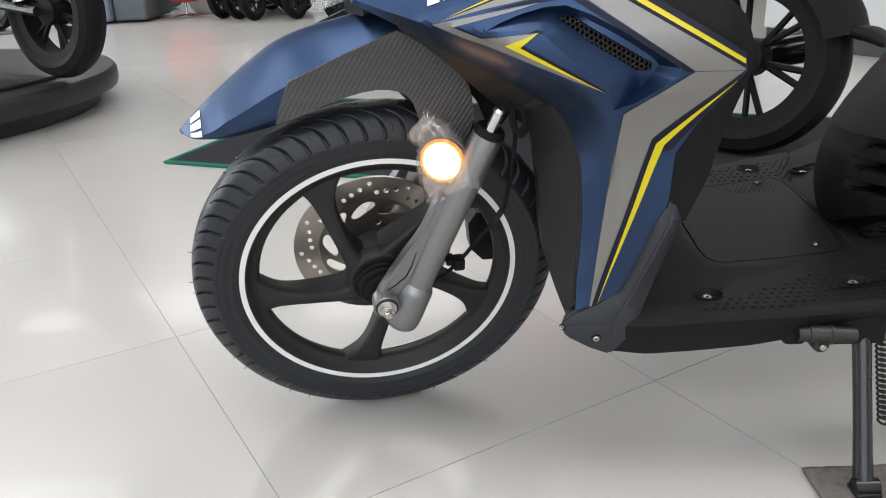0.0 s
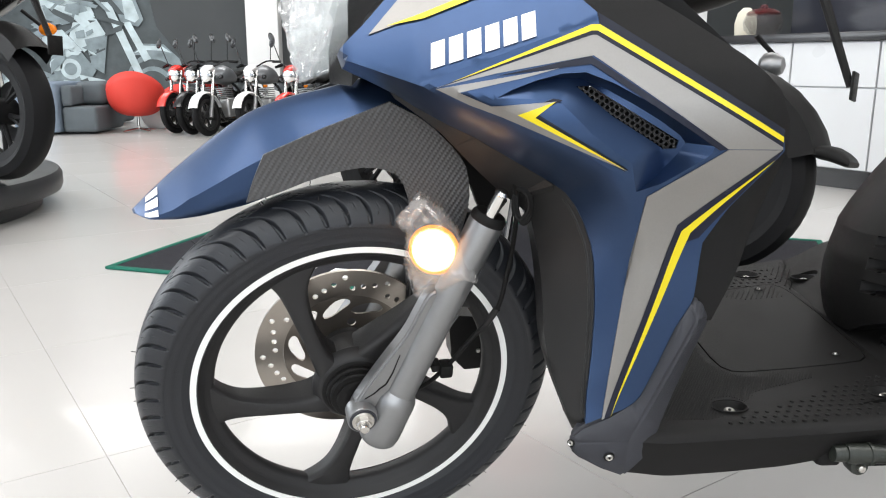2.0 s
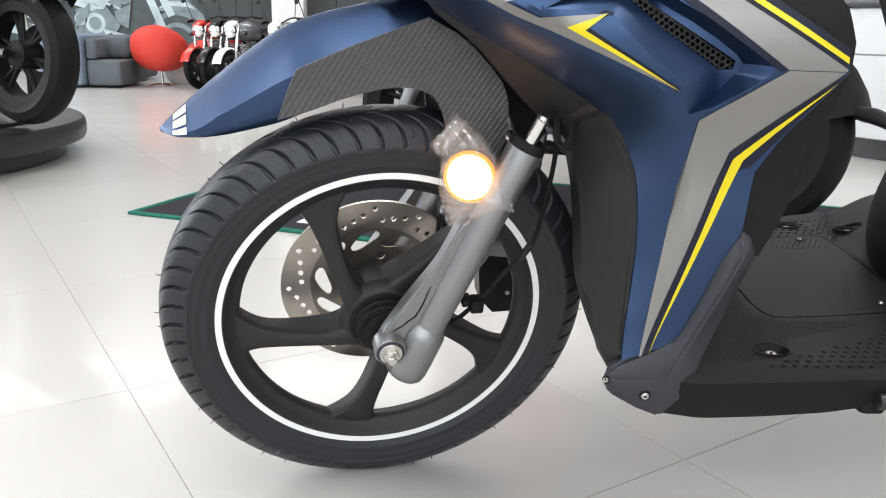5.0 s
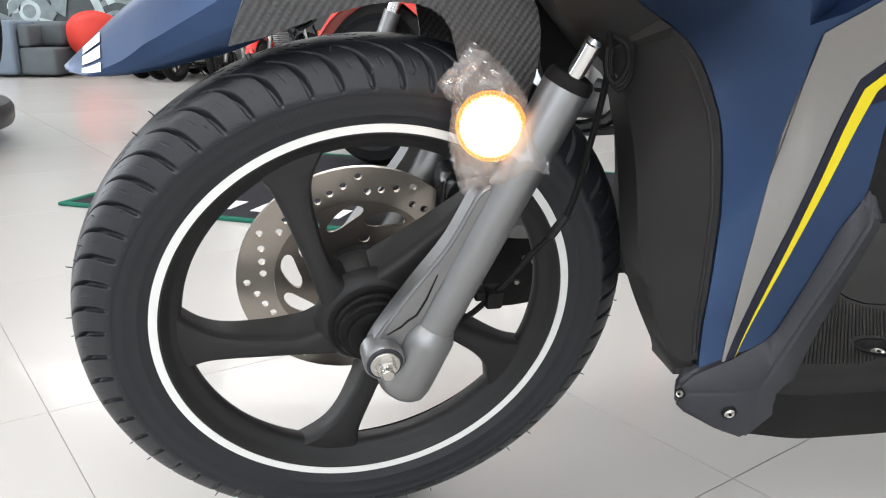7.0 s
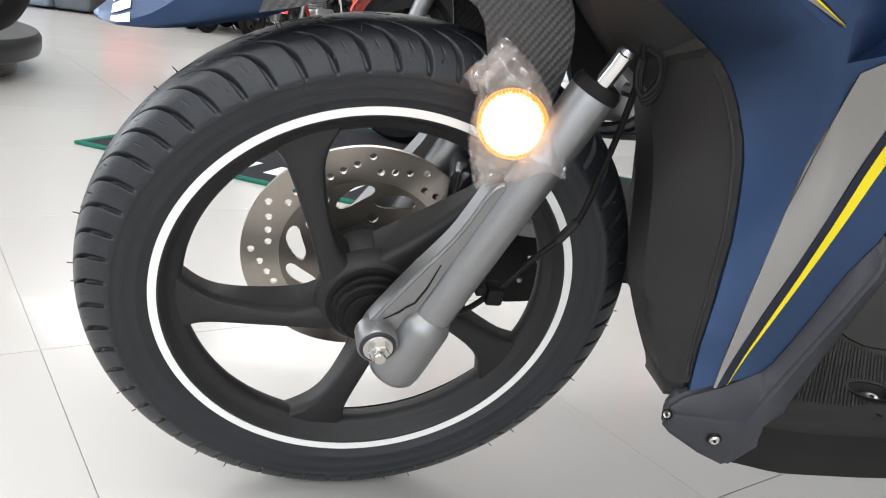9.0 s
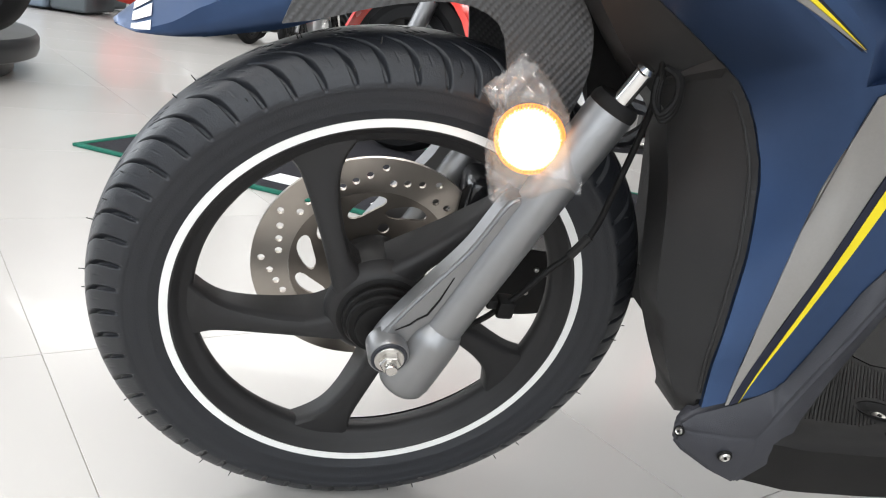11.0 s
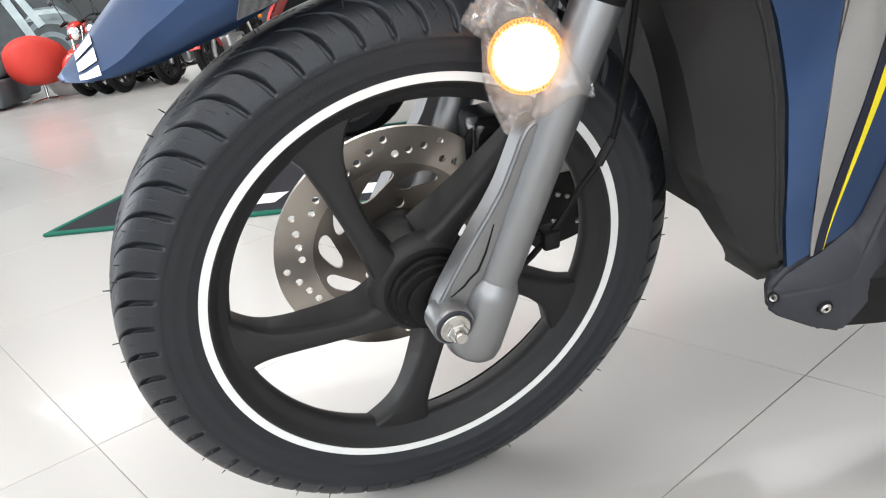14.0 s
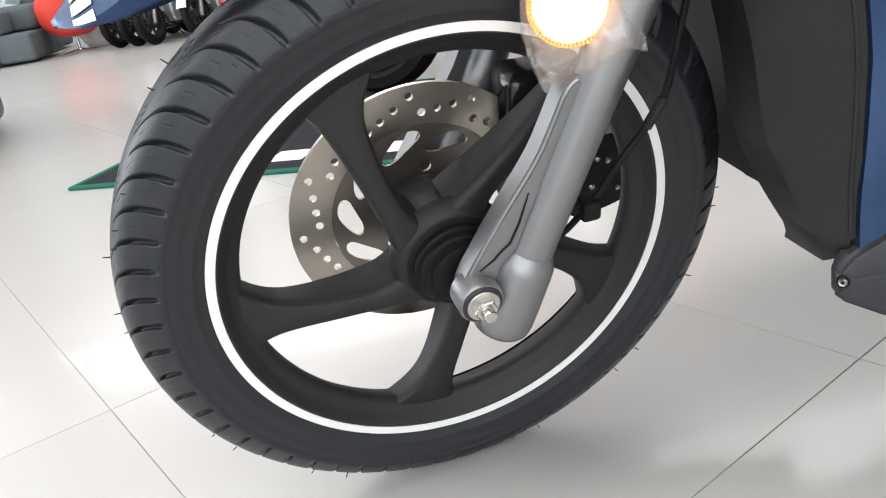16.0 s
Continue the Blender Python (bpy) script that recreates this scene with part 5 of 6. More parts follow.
part("scoop_floor", sheet(FLOOR_RIM + HINGE[1:-1], scoop, 0.006, 0.002, (VENT,)), BLUE, shell)
walls = bmesh.new()
for (a, b), (c, d) in zip(zip(RIM, FLOOR_RIM), list(zip(RIM, FLOOR_RIM))[1:]):
    n = 4
    for k in range(n):
        q0, q1 = k / n, (k + 1) / n
        o0, o1 = [(a[0] + (c[0] - a[0]) * q, a[1] + (c[1] - a[1]) * q) for q in (q0, q1)]
        f0, f1 = [(b[0] + (d[0] - b[0]) * q, b[1] + (d[1] - b[1]) * q) for q in (q0, q1)]
        v = [walls.verts.new((x, s(x, z) + e, z)) for (x, z), s, e in ((o0, flank, 0), (o1, flank, 0), (f1, scoop, 0), (f0, scoop, 0))]
        walls.faces.new(v)
bmesh.ops.remove_doubles(walls, verts=walls.verts[:], dist=0.0002)
part("scoop_wall", walls, BLUE, shell, "curved satin blue blade of the scoop")


def decal(name, pts, material, lift, step=0.006, label=""):
    return part(name, sheet(pts, lambda x, z: flank(x, z) - lift - 0.0003, step, 0.0012, lines=(FOLD,) if max(q[1] for q in pts) > 0.6 else ()), material, shell, label)


def grow(poly, d):
    cx, cz = sum(p[0] for p in poly) / len(poly), sum(p[1] for p in poly) / len(poly)
    return [(x + d * (x - cx) / max(1e-6, math.hypot(x - cx, z - cz)), z + d * (z - cz) / max(1e-6, math.hypot(x - cx, z - cz))) for x, z in poly]


decal("grey_band", [(-0.011, 0.6053), (0.1262, 0.6509), (0.1316, 0.652), (0.3016, 0.5529), (0.302, 0.5507), (0.2528, 0.551), (0.1288, 0.6338), (0.0426, 0.6181)], GREYFILM, 0.0010, label="gunmetal grey stripe")
decal("grey_band", [(0.2529, 0.5504), (0.3021, 0.5501), (0.2247, 0.4751), (0.1679, 0.2635), (0.1648, 0.2625), (0.1871, 0.5049)], GREYFILM, 0.0010, label="gunmetal grey stripe")
decal("grey_finger", [(-0.011, 0.6043), (0.0987, 0.6228), (0.0707, 0.6151), (0.0095, 0.6012), (0.0387, 0.589), (0.0649, 0.5827), (0.1650, 0.5300), (0.0487, 0.5793), (0.0193, 0.59)], GREYFILM, 0.0010, label="gunmetal grey stripe")
decal("grey_finger", [(0.0387, 0.589), (0.096, 0.5937), (0.0627, 0.5821)], GREYFILM, 0.0012)
decal("yellow_stripe", [(0.0029, 0.6103), (0.127, 0.6605), (0.1346, 0.6606), (0.3003, 0.5625), (0.3009, 0.5575), (0.1326, 0.6552), (0.1272, 0.6552)], YELLOW, 0.0016, label="bright yellow stripe")
decal("yellow_stripe", [(0.2959, 0.5403), (0.2337, 0.4685), (0.1737, 0.2665), (0.2250, 0.4700)], YELLOW, 0.0022, label="bright yellow stripe")
decal("yellow_stripe", [(0.0616, 0.5816), (0.095, 0.5937), (0.0769, 0.5795), (0.1632, 0.5312)], YELLOW, 0.0022, label="bright yellow stripe")
decal("navy_line", [(-0.011, 0.6048), (0.0029, 0.6103), (0.1272, 0.6552), (0.1326, 0.6552), (0.3009, 0.5575), (0.3016, 0.5529), (0.1316, 0.6515), (0.1273, 0.6515)], NAVY, 0.0013)
decal("navy_line", [(0.302, 0.5507), (0.2979, 0.5415), (0.2256, 0.4690), (0.1745, 0.2680), (0.1670, 0.2630), (0.2206, 0.4763)], NAVY, 0.0017)
decal("navy_line", [(0.3022, 0.5495), (0.2923, 0.5346), (0.2349, 0.4702), (0.2315, 0.4590), (0.2424, 0.4631), (0.2641, 0.4934)], NAVY, 0.0015)
decal("navy_line", [(0.0426, 0.6159), (0.1266, 0.6333), (0.2528, 0.551), (0.2452, 0.5498), (0.1268, 0.6263), (0.0987, 0.6228)], NAVY, 0.0013)
decal("navy_line", [(0.0927, 0.5964), (0.1014, 0.5948), (0.0779, 0.5833), (0.165, 0.5317), (0.1618, 0.53), (0.0562, 0.581)], NAVY, 0.0004)
decal("navy_line", [(0.1332, 0.6712), (0.1398, 0.667), (0.3007, 0.5687), (0.3002, 0.5631), (0.1346, 0.6611)], NAVY, 0.0014)
decal("top_stripe", up([(-0.0711, 0.6501), (-0.0223, 0.6654), (0.0413, 0.6893), (0.0411, 0.6976), (-0.029, 0.6947)]), GREYFILM, 0.0012)
decal("yellow_stripe", up([(-0.0541, 0.6571), (-0.0223, 0.667), (0.0466, 0.6935), (0.0467, 0.6883), (-0.0201, 0.6628)]), YELLOW, 0.0018)
# the maker's mark as six plain white slanted bars
for k in range(6):
    x0 = -0.015 + 0.0162 * k
    z0 = 0.621 + 0.0050 * k
    w = 0.0125
    decal("mark_bar", up([(x0, z0), (x0 + w, z0 + 0.0040), (x0 + w + 0.0008, z0 + 0.0250), (x0 + 0.0008, z0 + 0.0210)]), WHITEFILM, 0.0012, 0.006)
# honeycomb grille in the vent
gr = bmesh.new()
hexr = 0.0033
for i in range(-4, 43):
    for j in range(-3, 25):
        cx = 0.108 + i * hexr * 1.5 * 0.98
        cz = 0.536 + (j + 0.5 * (i % 2)) * hexr * 1.732
        if not inside((cx, cz), grow(VENT, 0.004)):
            continue
        y = scoop(cx, cz) + 0.003
        o = [gr.verts.new((cx + hexr * math.cos(k * math.pi / 3), y, cz + hexr * math.sin(k * math.pi / 3))) for k in range(6)]
        q = [gr.verts.new((cx + hexr * 0.70 * math.cos(k * math.pi / 3), y, cz + hexr * 0.72 * math.sin(k * math.pi / 3))) for k in range(6)]
        d = [gr.verts.new((cx + hexr * 0.66 * math.cos(k * math.pi / 3), y + 0.0022, cz + hexr * 0.66 * math.sin(k * math.pi / 3))) for k in range(6)]
        for k in range(6):
            gr.faces.new((o[k], o[(k + 1) % 6], q[(k + 1) % 6], q[k]))
            gr.faces.new((q[k], q[(k + 1) % 6], d[(k + 1) % 6], d[k]))
part("vent_grille", gr, RIMBLK, shell, "black honeycomb grille", smooth=False)
# sheet behind the grille, its near-black colour imitates the vent's shade
part("vent_back", sheet(grow(VENT, 0.006), lambda x, z: scoop(x, z) + 0.020, 0.01, 0), mat("cavity_shade", (0.004, 0.004, 0.004), 0.8, 0, spec=0.1), shell)

# dark apron beside the wheel
APRON = [(-0.060, 0.602), (-0.0086, 0.5656), (0.0122, 0.544), (0.0324, 0.5228), (0.0645, 0.4914), (0.0815, 0.4788), (0.098, 0.4656), (0.1045, 0.4400), (0.109, 0.41), (0.112, 0.362), (0.1128, 0.336), (0.1160, 0.312), (0.1220, 0.290), (0.1295, 0.268), (0.1365, 0.250), (0.1425, 0.234), (0.155, 0.256), (0.158, 0.332), (0.160, 0.403), (0.157, 0.436), (0.149, 0.470), (0.136, 0.4955), (0.122, 0.5090), (0.095, 0.525), (0.055, 0.548), (0.012, 0.573), (-0.040, 0.606)]
apron = part("inner_apron", sheet(round_poly(APRON, (), 1), ya, 0.006, 0.05), GREYPL, scooter, "dark grey inner apron beside the wheel")


def fold(a, b, c, h):
    """A facet that rises from the edge a-b to the edge a-c and drops back."""
    bm = bmesh.new()
    lo = [Vector((x, ya(x, z) - 0.0004, z)) for x, z in (a, b, c)]
    up = lo[2] + Vector((-0.1, -1, 0.2)) * h
    u2 = lo[0] + Vector((0, -1, 0)) * h * 0.25
    foot = lo[2] + Vector((0.002, 0.004, -0.006))
    f0 = lo[0] + Vector((0.001, 0.004, -0.004))
    v = [bm.verts.new(q) for q in (lo[0], lo[1], up, u2, foot, f0)]
    for s in ((0, 1, 2, 3), (3, 2, 4, 5), (1, 4, 2), (0, 3, 5)):
        bm.faces.new([v[i] for i in s])
    part("apron_fold", bm, GREYPL, apron, smooth=False)


fold((0.0790, 0.4890), (0.1031, 0.5122), (0.1114, 0.5056), 0.007)
fold((0.0129, 0.5458), (0.0294, 0.5565), (0.0343, 0.5551), 0.003)
# rib along the panel's edge
rib = []
for k in range(30):
    z = 0.492 - 0.226 * k / 29
    ex = lerp(z, [q[1] for q in EDGE[:8:-1]], [q[0] for q in EDGE[:8:-1]])
    x = ex - lerp(z, [0.26, 0.30, 0.45, 0.49], [0.002, 0.003, 0.0045, 0.006])
    rib.append((x, ya(x, z) + 0.0004, z))
part("apron_rib", tube(rib, 0.0016, 8), GREYPL, apron)
part("front_inner_cover", loft([[(x0, y0, z), (x0 + 0.10, y0 + 0.02, z), (x0 + 0.12, y0 + 0.28, z), (x0 + 0.01, y0 + 0.28, z)] for x0, y0, z in ((0.205, 1.005, 0.23), (0.195, 1.02, 0.34), (0.190, 1.03, 0.42), (0.190, 1.03, 0.47), (0.190, 1.03, 0.50))]), BLACKPL, scooter, "black inner cover behind the front wheel")

# added black plate fills the dark gap between fender side and apron
wpart("fork_gap_plate", plate(round_poly([(0.070, 0.345), (0.1094, 0.3233), (0.1380, 0.3013), (0.1849, 0.2359), (0.1640, 0.2050), (0.1500, 0.2100), (0.1300, 0.2600), (0.085, 0.300)], (), 1), 0.030, 0.045), BLACKPL, None, "added black plate filling the dark gap above the fork")

# slate trim that wraps the foot of the panel
def tr(x, z, dy):
    return (x, ys_smooth(x, z) + dy, z)


TRIM = [
    ((0.1330, 0.2435), (0.1322, 0.2385), (0.1337, 0.2256)), ((0.1437, 0.2541), (0.1440, 0.2385), (0.1424, 0.2175)),
    ((0.1720, 0.2672), (0.1720, 0.2400), (0.1680, 0.2035)), ((0.1922, 0.2806), (0.1924, 0.2431), (0.1920, 0.1945)),
    ((0.2011, 0.2877), (0.2000, 0.2590), (0.2215, 0.2240)), ((0.2080, 0.3060), (0.2078, 0.2753), (0.2290, 0.2560)),
    ((0.2157, 0.3288), (0.2180, 0.2990), (0.2400, 0.2900)), ((0.2297, 0.3718), (0.2330, 0.3370), (0.2530, 0.3330)),
    ((0.2431, 0.3979), (0.2481, 0.3779), (0.2659, 0.3749))]
secs = [[tr(*i, 0.040 - b), tr(*i, 0.0005), tr(*c, -0.010 + 0.2 * b), tr(*o, 0.004), tr(*o, 0.040 - b)] for (i, c, o), b in zip(TRIM, (0.030, 0.022, 0.01, 0, 0, 0, 0, 0, 0))]
secs.append([tr(0.2445, 0.4010, 0.040), tr(0.2460, 0.4010, 0.004), tr(0.2530, 0.4000, 0.004), tr(0.2640, 0.3880, 0.012), tr(0.2640, 0.3880, 0.040)])
tb = loft(secs)
tb.edges.ensure_lookup_table()
bmesh.ops.recalc_face_normals(tb, faces=tb.faces[:])
bmesh.ops.bevel(tb, geom=[e for e in tb.edges if len(e.link_faces) == 2 and e.calc_face_angle(0) > 0.25], offset=0.0030, segments=3, affect="EDGES")
trim = part("lower_trim", tb, TRIMPL, scooter, "slate grey lower trim of the leg shield")
trim.data.set_sharp_from_angle(angle=radians(55))


def screw(at, normal, r, parent, base=None):
    q = Vector(normal).to_track_quat("Y", "Z").to_matrix().to_4x4()
    m = (base or Matrix()) @ Matrix.Translation(at) @ q
    s = part("screw", lathe([(r * 0.3, 0.0012), (r * 0.75, 0.0022), (r, 0.0008), (r, -0.003)], 20), STEEL, parent, "bright steel screw", m=m)
    # black plug and ring put the shade of socket and recess into colour
    part("dark_socket_plug", lathe([(r * 0.1, 0.0020), (r * 0.30, 0.0024), (r * 0.32, 0.0016)], 6), BLACKPL, s, m=m)
    part("dark_recess_ring", lathe([(r * 1.02, 0.0002), (r * 1.35, 0.0006), (r * 1.4, -0.001), (r * 1.02, -0.002)], 24, close=True), BLACKPL, s, m=m)
    return s


screw(tr(0.1732, 0.2220, -0.0035), (0, -0.91, -0.35), 0.0042, trim)
screw(tr(0.1312, 0.2405, -0.009), (-0.7, -0.7, 0.1), 0.0030, trim)

# black inner leg shield behind the flank
INNER = [(0.14, 0.669), (0.108, 0.700), (0.165, 0.700), (0.211, 0.672), (0.267, 0.634), (0.303, 0.603), (0.315, 0.575), (0.317, 0.546), (0.29, 0.434), (0.268, 0.374), (0.244, 0.376), (0.246, 0.453), (0.266, 0.493), (0.302, 0.547), (0.300, 0.559)]
part("inner_leg_shield", sheet(INNER, lambda x, z: ys_smooth(x, z) + 0.006 + 0.5 * max(0, x - 0.285) + 0.25 * max(0, z - 0.62), 0.009, 0.16), BLACKPL, scooter, "black inner leg shield")
# knee-side wall of the leg shield, down to the foot board
part("leg_shield_back", loft([[(x0, y, z), (x0 + 0.03, y + 0.10, z), (x0 + 0.03, y + 0.30, z), (max(x0 - 0.08, 0.185), y + 0.34, z), (max(x0 - 0.10, 0.170), y + 0.04, z)] for x0, y, z in ((0.222, 0.915, 0.245), (0.238, 0.905, 0.31), (0.262, 0.89, 0.37), (0.290, 0.875, 0.45), (0.308, 0.835, 0.55), (0.285, 0.84, 0.62), (0.21, 0.86, 0.69))]), BLACKPL, scooter, "black knee side of the leg shield")

# dark under cover behind the front wheel, with its small bolts
UNDER = [(0.166, -0.102), (0.236, -0.0915), (0.352, -0.0735), (0.370, -0.078), (0.356, -0.028), (0.284, -0.0165), (0.213, -0.007), (0.152, 0.001)]
under = part("under_cover", sheet(round_poly(UNDER, (), 1), lambda x, z: 0.15 + 0.012 * math.sin(26 * x + 9 * z) + 0.9 * (z + 0.05) ** 2, 0.008, 0.03), GREYPL, scooter, "dark under cover behind the front wheel", m=WHEEL)
for x, z in ((0.205, -0.030), (0.218, -0.036), (0.200, -0.062), (0.232, -0.072)):
    part("cover_bolt", lathe([(0.0015, -0.0035), (0.0030, -0.0025), (0.0034, 0.0)], 12), STEEL, under, m=WHEEL @ Matrix.Translation((x, 0.15 + 0.012 * math.sin(26 * x + 9 * z) + 0.9 * (z + 0.05) ** 2, z)))

# front cowl, headlamp under plastic
part("front_cowl", loft([[(x, y, z) for x, y, z in sec] for sec in (
    [(-0.098, 0.945, 0.634), (-0.090, 0.955, 0.620), (-0.088, 1.12, 0.614), (-0.098, 1.14, 0.634), (-0.094, 1.02, 0.668)],
    [(-0.078, 0.925, 0.655), (-0.072, 0.945, 0.620), (-0.062, 1.17, 0.608), (-0.078, 1.19, 0.655), (-0.072, 1.02, 0.71)],
    [(-0.02, 0.905, 0.71), (-0.010, 0.925, 0.60), (0.0, 1.20, 0.59), (-0.02, 1.22, 0.71), (-0.02, 1.02, 0.77)],
    [(0.10, 0.90, 0.71), (0.10, 0.92, 0.58), (0.10, 1.20, 0.57), (0.10, 1.22, 0.71), (0.10, 1.02, 0.79)])]), BLACKPL, scooter, "dark front cowl")
part("cowl_side", loft([[(-0.118, 1.00, 0.606), (-0.092, 0.955, 0.604), (-0.07, 0.955, 0.63), (-0.10, 0.99, 0.64)], [(-0.118, 0.995, 0.640), (-0.090, 0.955, 0.640), (-0.06, 0.95, 0.665), (-0.095, 0.99, 0.68)], [(-0.095, 1.01, 0.74), (-0.06, 0.97, 0.74), (-0.03, 0.96, 0.74), (-0.06, 1.0, 0.76)]]), BLACKPL, scooter, "dark cowl beside the headlamp")
head = part("headlamp", loft([[(-0.155 + dx, 1.02 + 0.055 * math.cos(a), 0.650 + dz + 0.045 * math.sin(a)) for a in [2 * math.pi * k / 20 for k in range(20)]] for dx, dz in ((0.0, 0), (0.03, 0.01), (0.06, 0.02))]), GLASS, scooter, "clear headlamp lens")
bag2 = bmesh.new()
secs = []
for k in range(22):
    u = k / 21
    ring_ = []
    for j in range(44):
        a = 2 * math.pi * j / 44
        c = noise.noise(Vector((math.cos(a) * 2, math.sin(a) * 2, u * 6 + 9))) * 0.012 + noise.noise(Vector((math.cos(a) * 7, math.sin(a) * 7, u * 18 + 3))) * 0.008
        rr = 0.034 * math.sin(max(0.10, u * 2.3)) ** 0.6 + c
        ring_.append((-0.146 + 0.010 * u + rr * math.cos(a) * 0.75, 1.01 + rr * math.sin(a) * 1.4, 0.612 + 0.12 * u + c * 0.8))
    secs.append(ring_)
wrap2 = part("plastic_wrap", loft(secs, bag2, True, False), FILM, head, "crumpled clear plastic wrap", smooth=False)
wrap2.visible_shadow = False

# foot board: leans with the scooter on its stand
# the board's own frame, a little stretched and turned
BM = Matrix(((1.0561, -0.0054, 0, 0.005), (0.0137, 1.0337, 0, 0.0051), (0, 0.005, 1, -0.0112), (0, 0, 0, 1)))


def bpart(name, bm, material, parent, label="", smooth=True, m=None):
    return part(name, bm, material, parent, label, smooth, BM @ m if m is not None else BM)


def zb(y):
    return 0.261 + 0.14 * (y - 0.876)


def flat_sheet(outline, surf, step, thick, holes=()):
    """A panel over an outline in (x, y), at the height surf(x, y), its rim folded down."""
    b = sheet(outline, surf, step, -thick, holes)
    for v in b.verts:
        v.co = Vector((v.co.x, v.co.z, v.co.y))
    bmesh.ops.reverse_faces(b, faces=b.faces[:])
    return b


def near_edge(x):
    return lerp(x, [0.17, 0.215, 0.40, 0.62, 0.80], [0.830, 0.827, 0.836, 0.852, 0.867])


def collar(x, y):
    """How far a point lies behind the line where the board rises to the rear body."""
    return x - (0.519 + 1.9 * max(0, abs(y - 1.075) - 0.085) ** 1.9)


def board_top(x, y):
    c = collar(x, y)
    rise = 0.0 if c < 0 else 0.026 * (1 - math.exp(-((c / 0.045) ** 2)))
    return zb(y) + rise - 0.0035 * math.exp(-(c / 0.0022) ** 2) * (1 if y > 0.97 else 0)


COVER = [(0.322, 1.10), (0.323, 1.03), (0.3235, 0.985), (0.327, 0.962), (0.336, 0.951), (0.352, 0.9485), (0.41, 0.954), (0.47, 0.962), (0.497, 0.967), (0.508, 0.976), (0.511, 0.992), (0.511, 1.10), (0.508, 1.155), (0.504, 1.180), (0.494, 1.192), (0.475, 1.191), (0.40, 1.172), (0.335, 1.158), (0.325, 1.145)]
WELLS = ((0.303, 0.877), (0.486, 0.8965), (0.472, 1.232), (0.547, 1.206), (0.558, 0.993))
BOARD = [(0.18, 0.864)] + [(0.17 + 0.63 * k / 20, near_edge(0.17 + 0.63 * k / 20) + 0.034) for k in range(1, 21)] + [(0.80, 1.33), (0.70, 1.325), (0.61, 1.301), (0.545, 1.288), (0.43, 1.250), (0.33, 1.20), (0.26, 1.16), (0.25, 0.95), (0.215, 0.90)]


def swell(poly, d):
    """The same outline, moved outwards."""
    cx, cy = sum(q[0] for q in poly) / len(poly), sum(q[1] for q in poly) / len(poly)
    return [(x + d * (x - cx) / math.hypot(x - cx, y - cy), y + d * (y - cy) / math.hypot(x - cx, y - cy)) for x, y in poly]


holes = [swell(COVER, 0.0022)] + [circle(x, y, 0.0195, 28, 0.72) for x, y in WELLS]
board = bpart("foot_board", flat_sheet(BOARD, board_top, 0.006, 0.006, holes), BLACKPL, scooter, "black textured plastic foot board")
# rounded near edge of the board that runs on into the skirt below it
lip_secs = []
for k in range(61):
    x = 0.172 + 0.628 * k / 60
    ye = near_edge(x) + 0.10 * max(0, 0.225 - x)
    low = lerp(x, [0.172, 0.196, 0.23, 0.29, 0.353, 0.381, 0.401, 0.417, 0.449, 0.494, 0.60, 0.80], [0.1995, 0.1985, 0.1955, 0.1960, 0.1989, 0.2028, 0.2056, 0.2126, 0.2196, 0.2283, 0.236, 0.245])
    top = zb(ye)
    sec = [(x, ye + dy, zb(ye + dy) + dz) for dy, dz in ((0.034, 0.0), (0.024, 0.0002), (0.014, -0.0002), (0.007, -0.0018), (0.002, -0.0052), (0.0, -0.0098))]
    for u in (0.25, 0.5, 0.75, 0.93):
        sec.append((x, ye + 0.016 * u ** 1.3, top - 0.0098 + (low - top + 0.0098) * u))
    sec += [(x, ye + 0.021, low), (x, ye + 0.045, low + 0.004)]
    lip_secs.append(sec)
bpart("board_skirt", loft(lip_secs, None, False), BLACKPL, board, "rounded board edge and skirt")
# raised grip studs
studs = bmesh.new()
def stud(x, y, r=0.0028, h=0.0016):
    lathe([(r, -0.001), (r * 0.95, h * 0.5), (r * 0.55, h)], 6, "Z", studs)
    for v in studs.verts[-18:]:
        v.co += Vector((x, y, zb(y)))


def clear(x, y):
    return all(math.hypot(x - a, (y - b) * 1.1) > 0.0205 for a, b in WELLS)


for i in range(46):
    for j in range(10):
        x, y = 0.258 + i * 0.0112 + j * 0.0066, 0.846 + j * 0.0092
        if clear(x, y) and y < 0.893 + 0.42 * (x - 0.395) and x > 0.268 + 0.3 * (y - 0.85) and y > near_edge(x) + 0.010 and x < 0.70:
            stud(x, y, 0.0027, 0.0014)
for i in range(16):
    for j in range(6):
        x, y = 0.36 + i * 0.0105 + j * 0.0075, 1.190 + j * 0.0115
        if clear(x, y) and y < 1.232 + 0.34 * (x - 0.43) and 0.40 < x < 0.505 and not inside((x, y), holes[0]):
            stud(x, y, 0.0028, 0.0013)
tagged(bpart("grip_studs", studs, BLACKPL, board, smooth=False), "raised grip studs", kind="stuff")
ribs = bmesh.new()
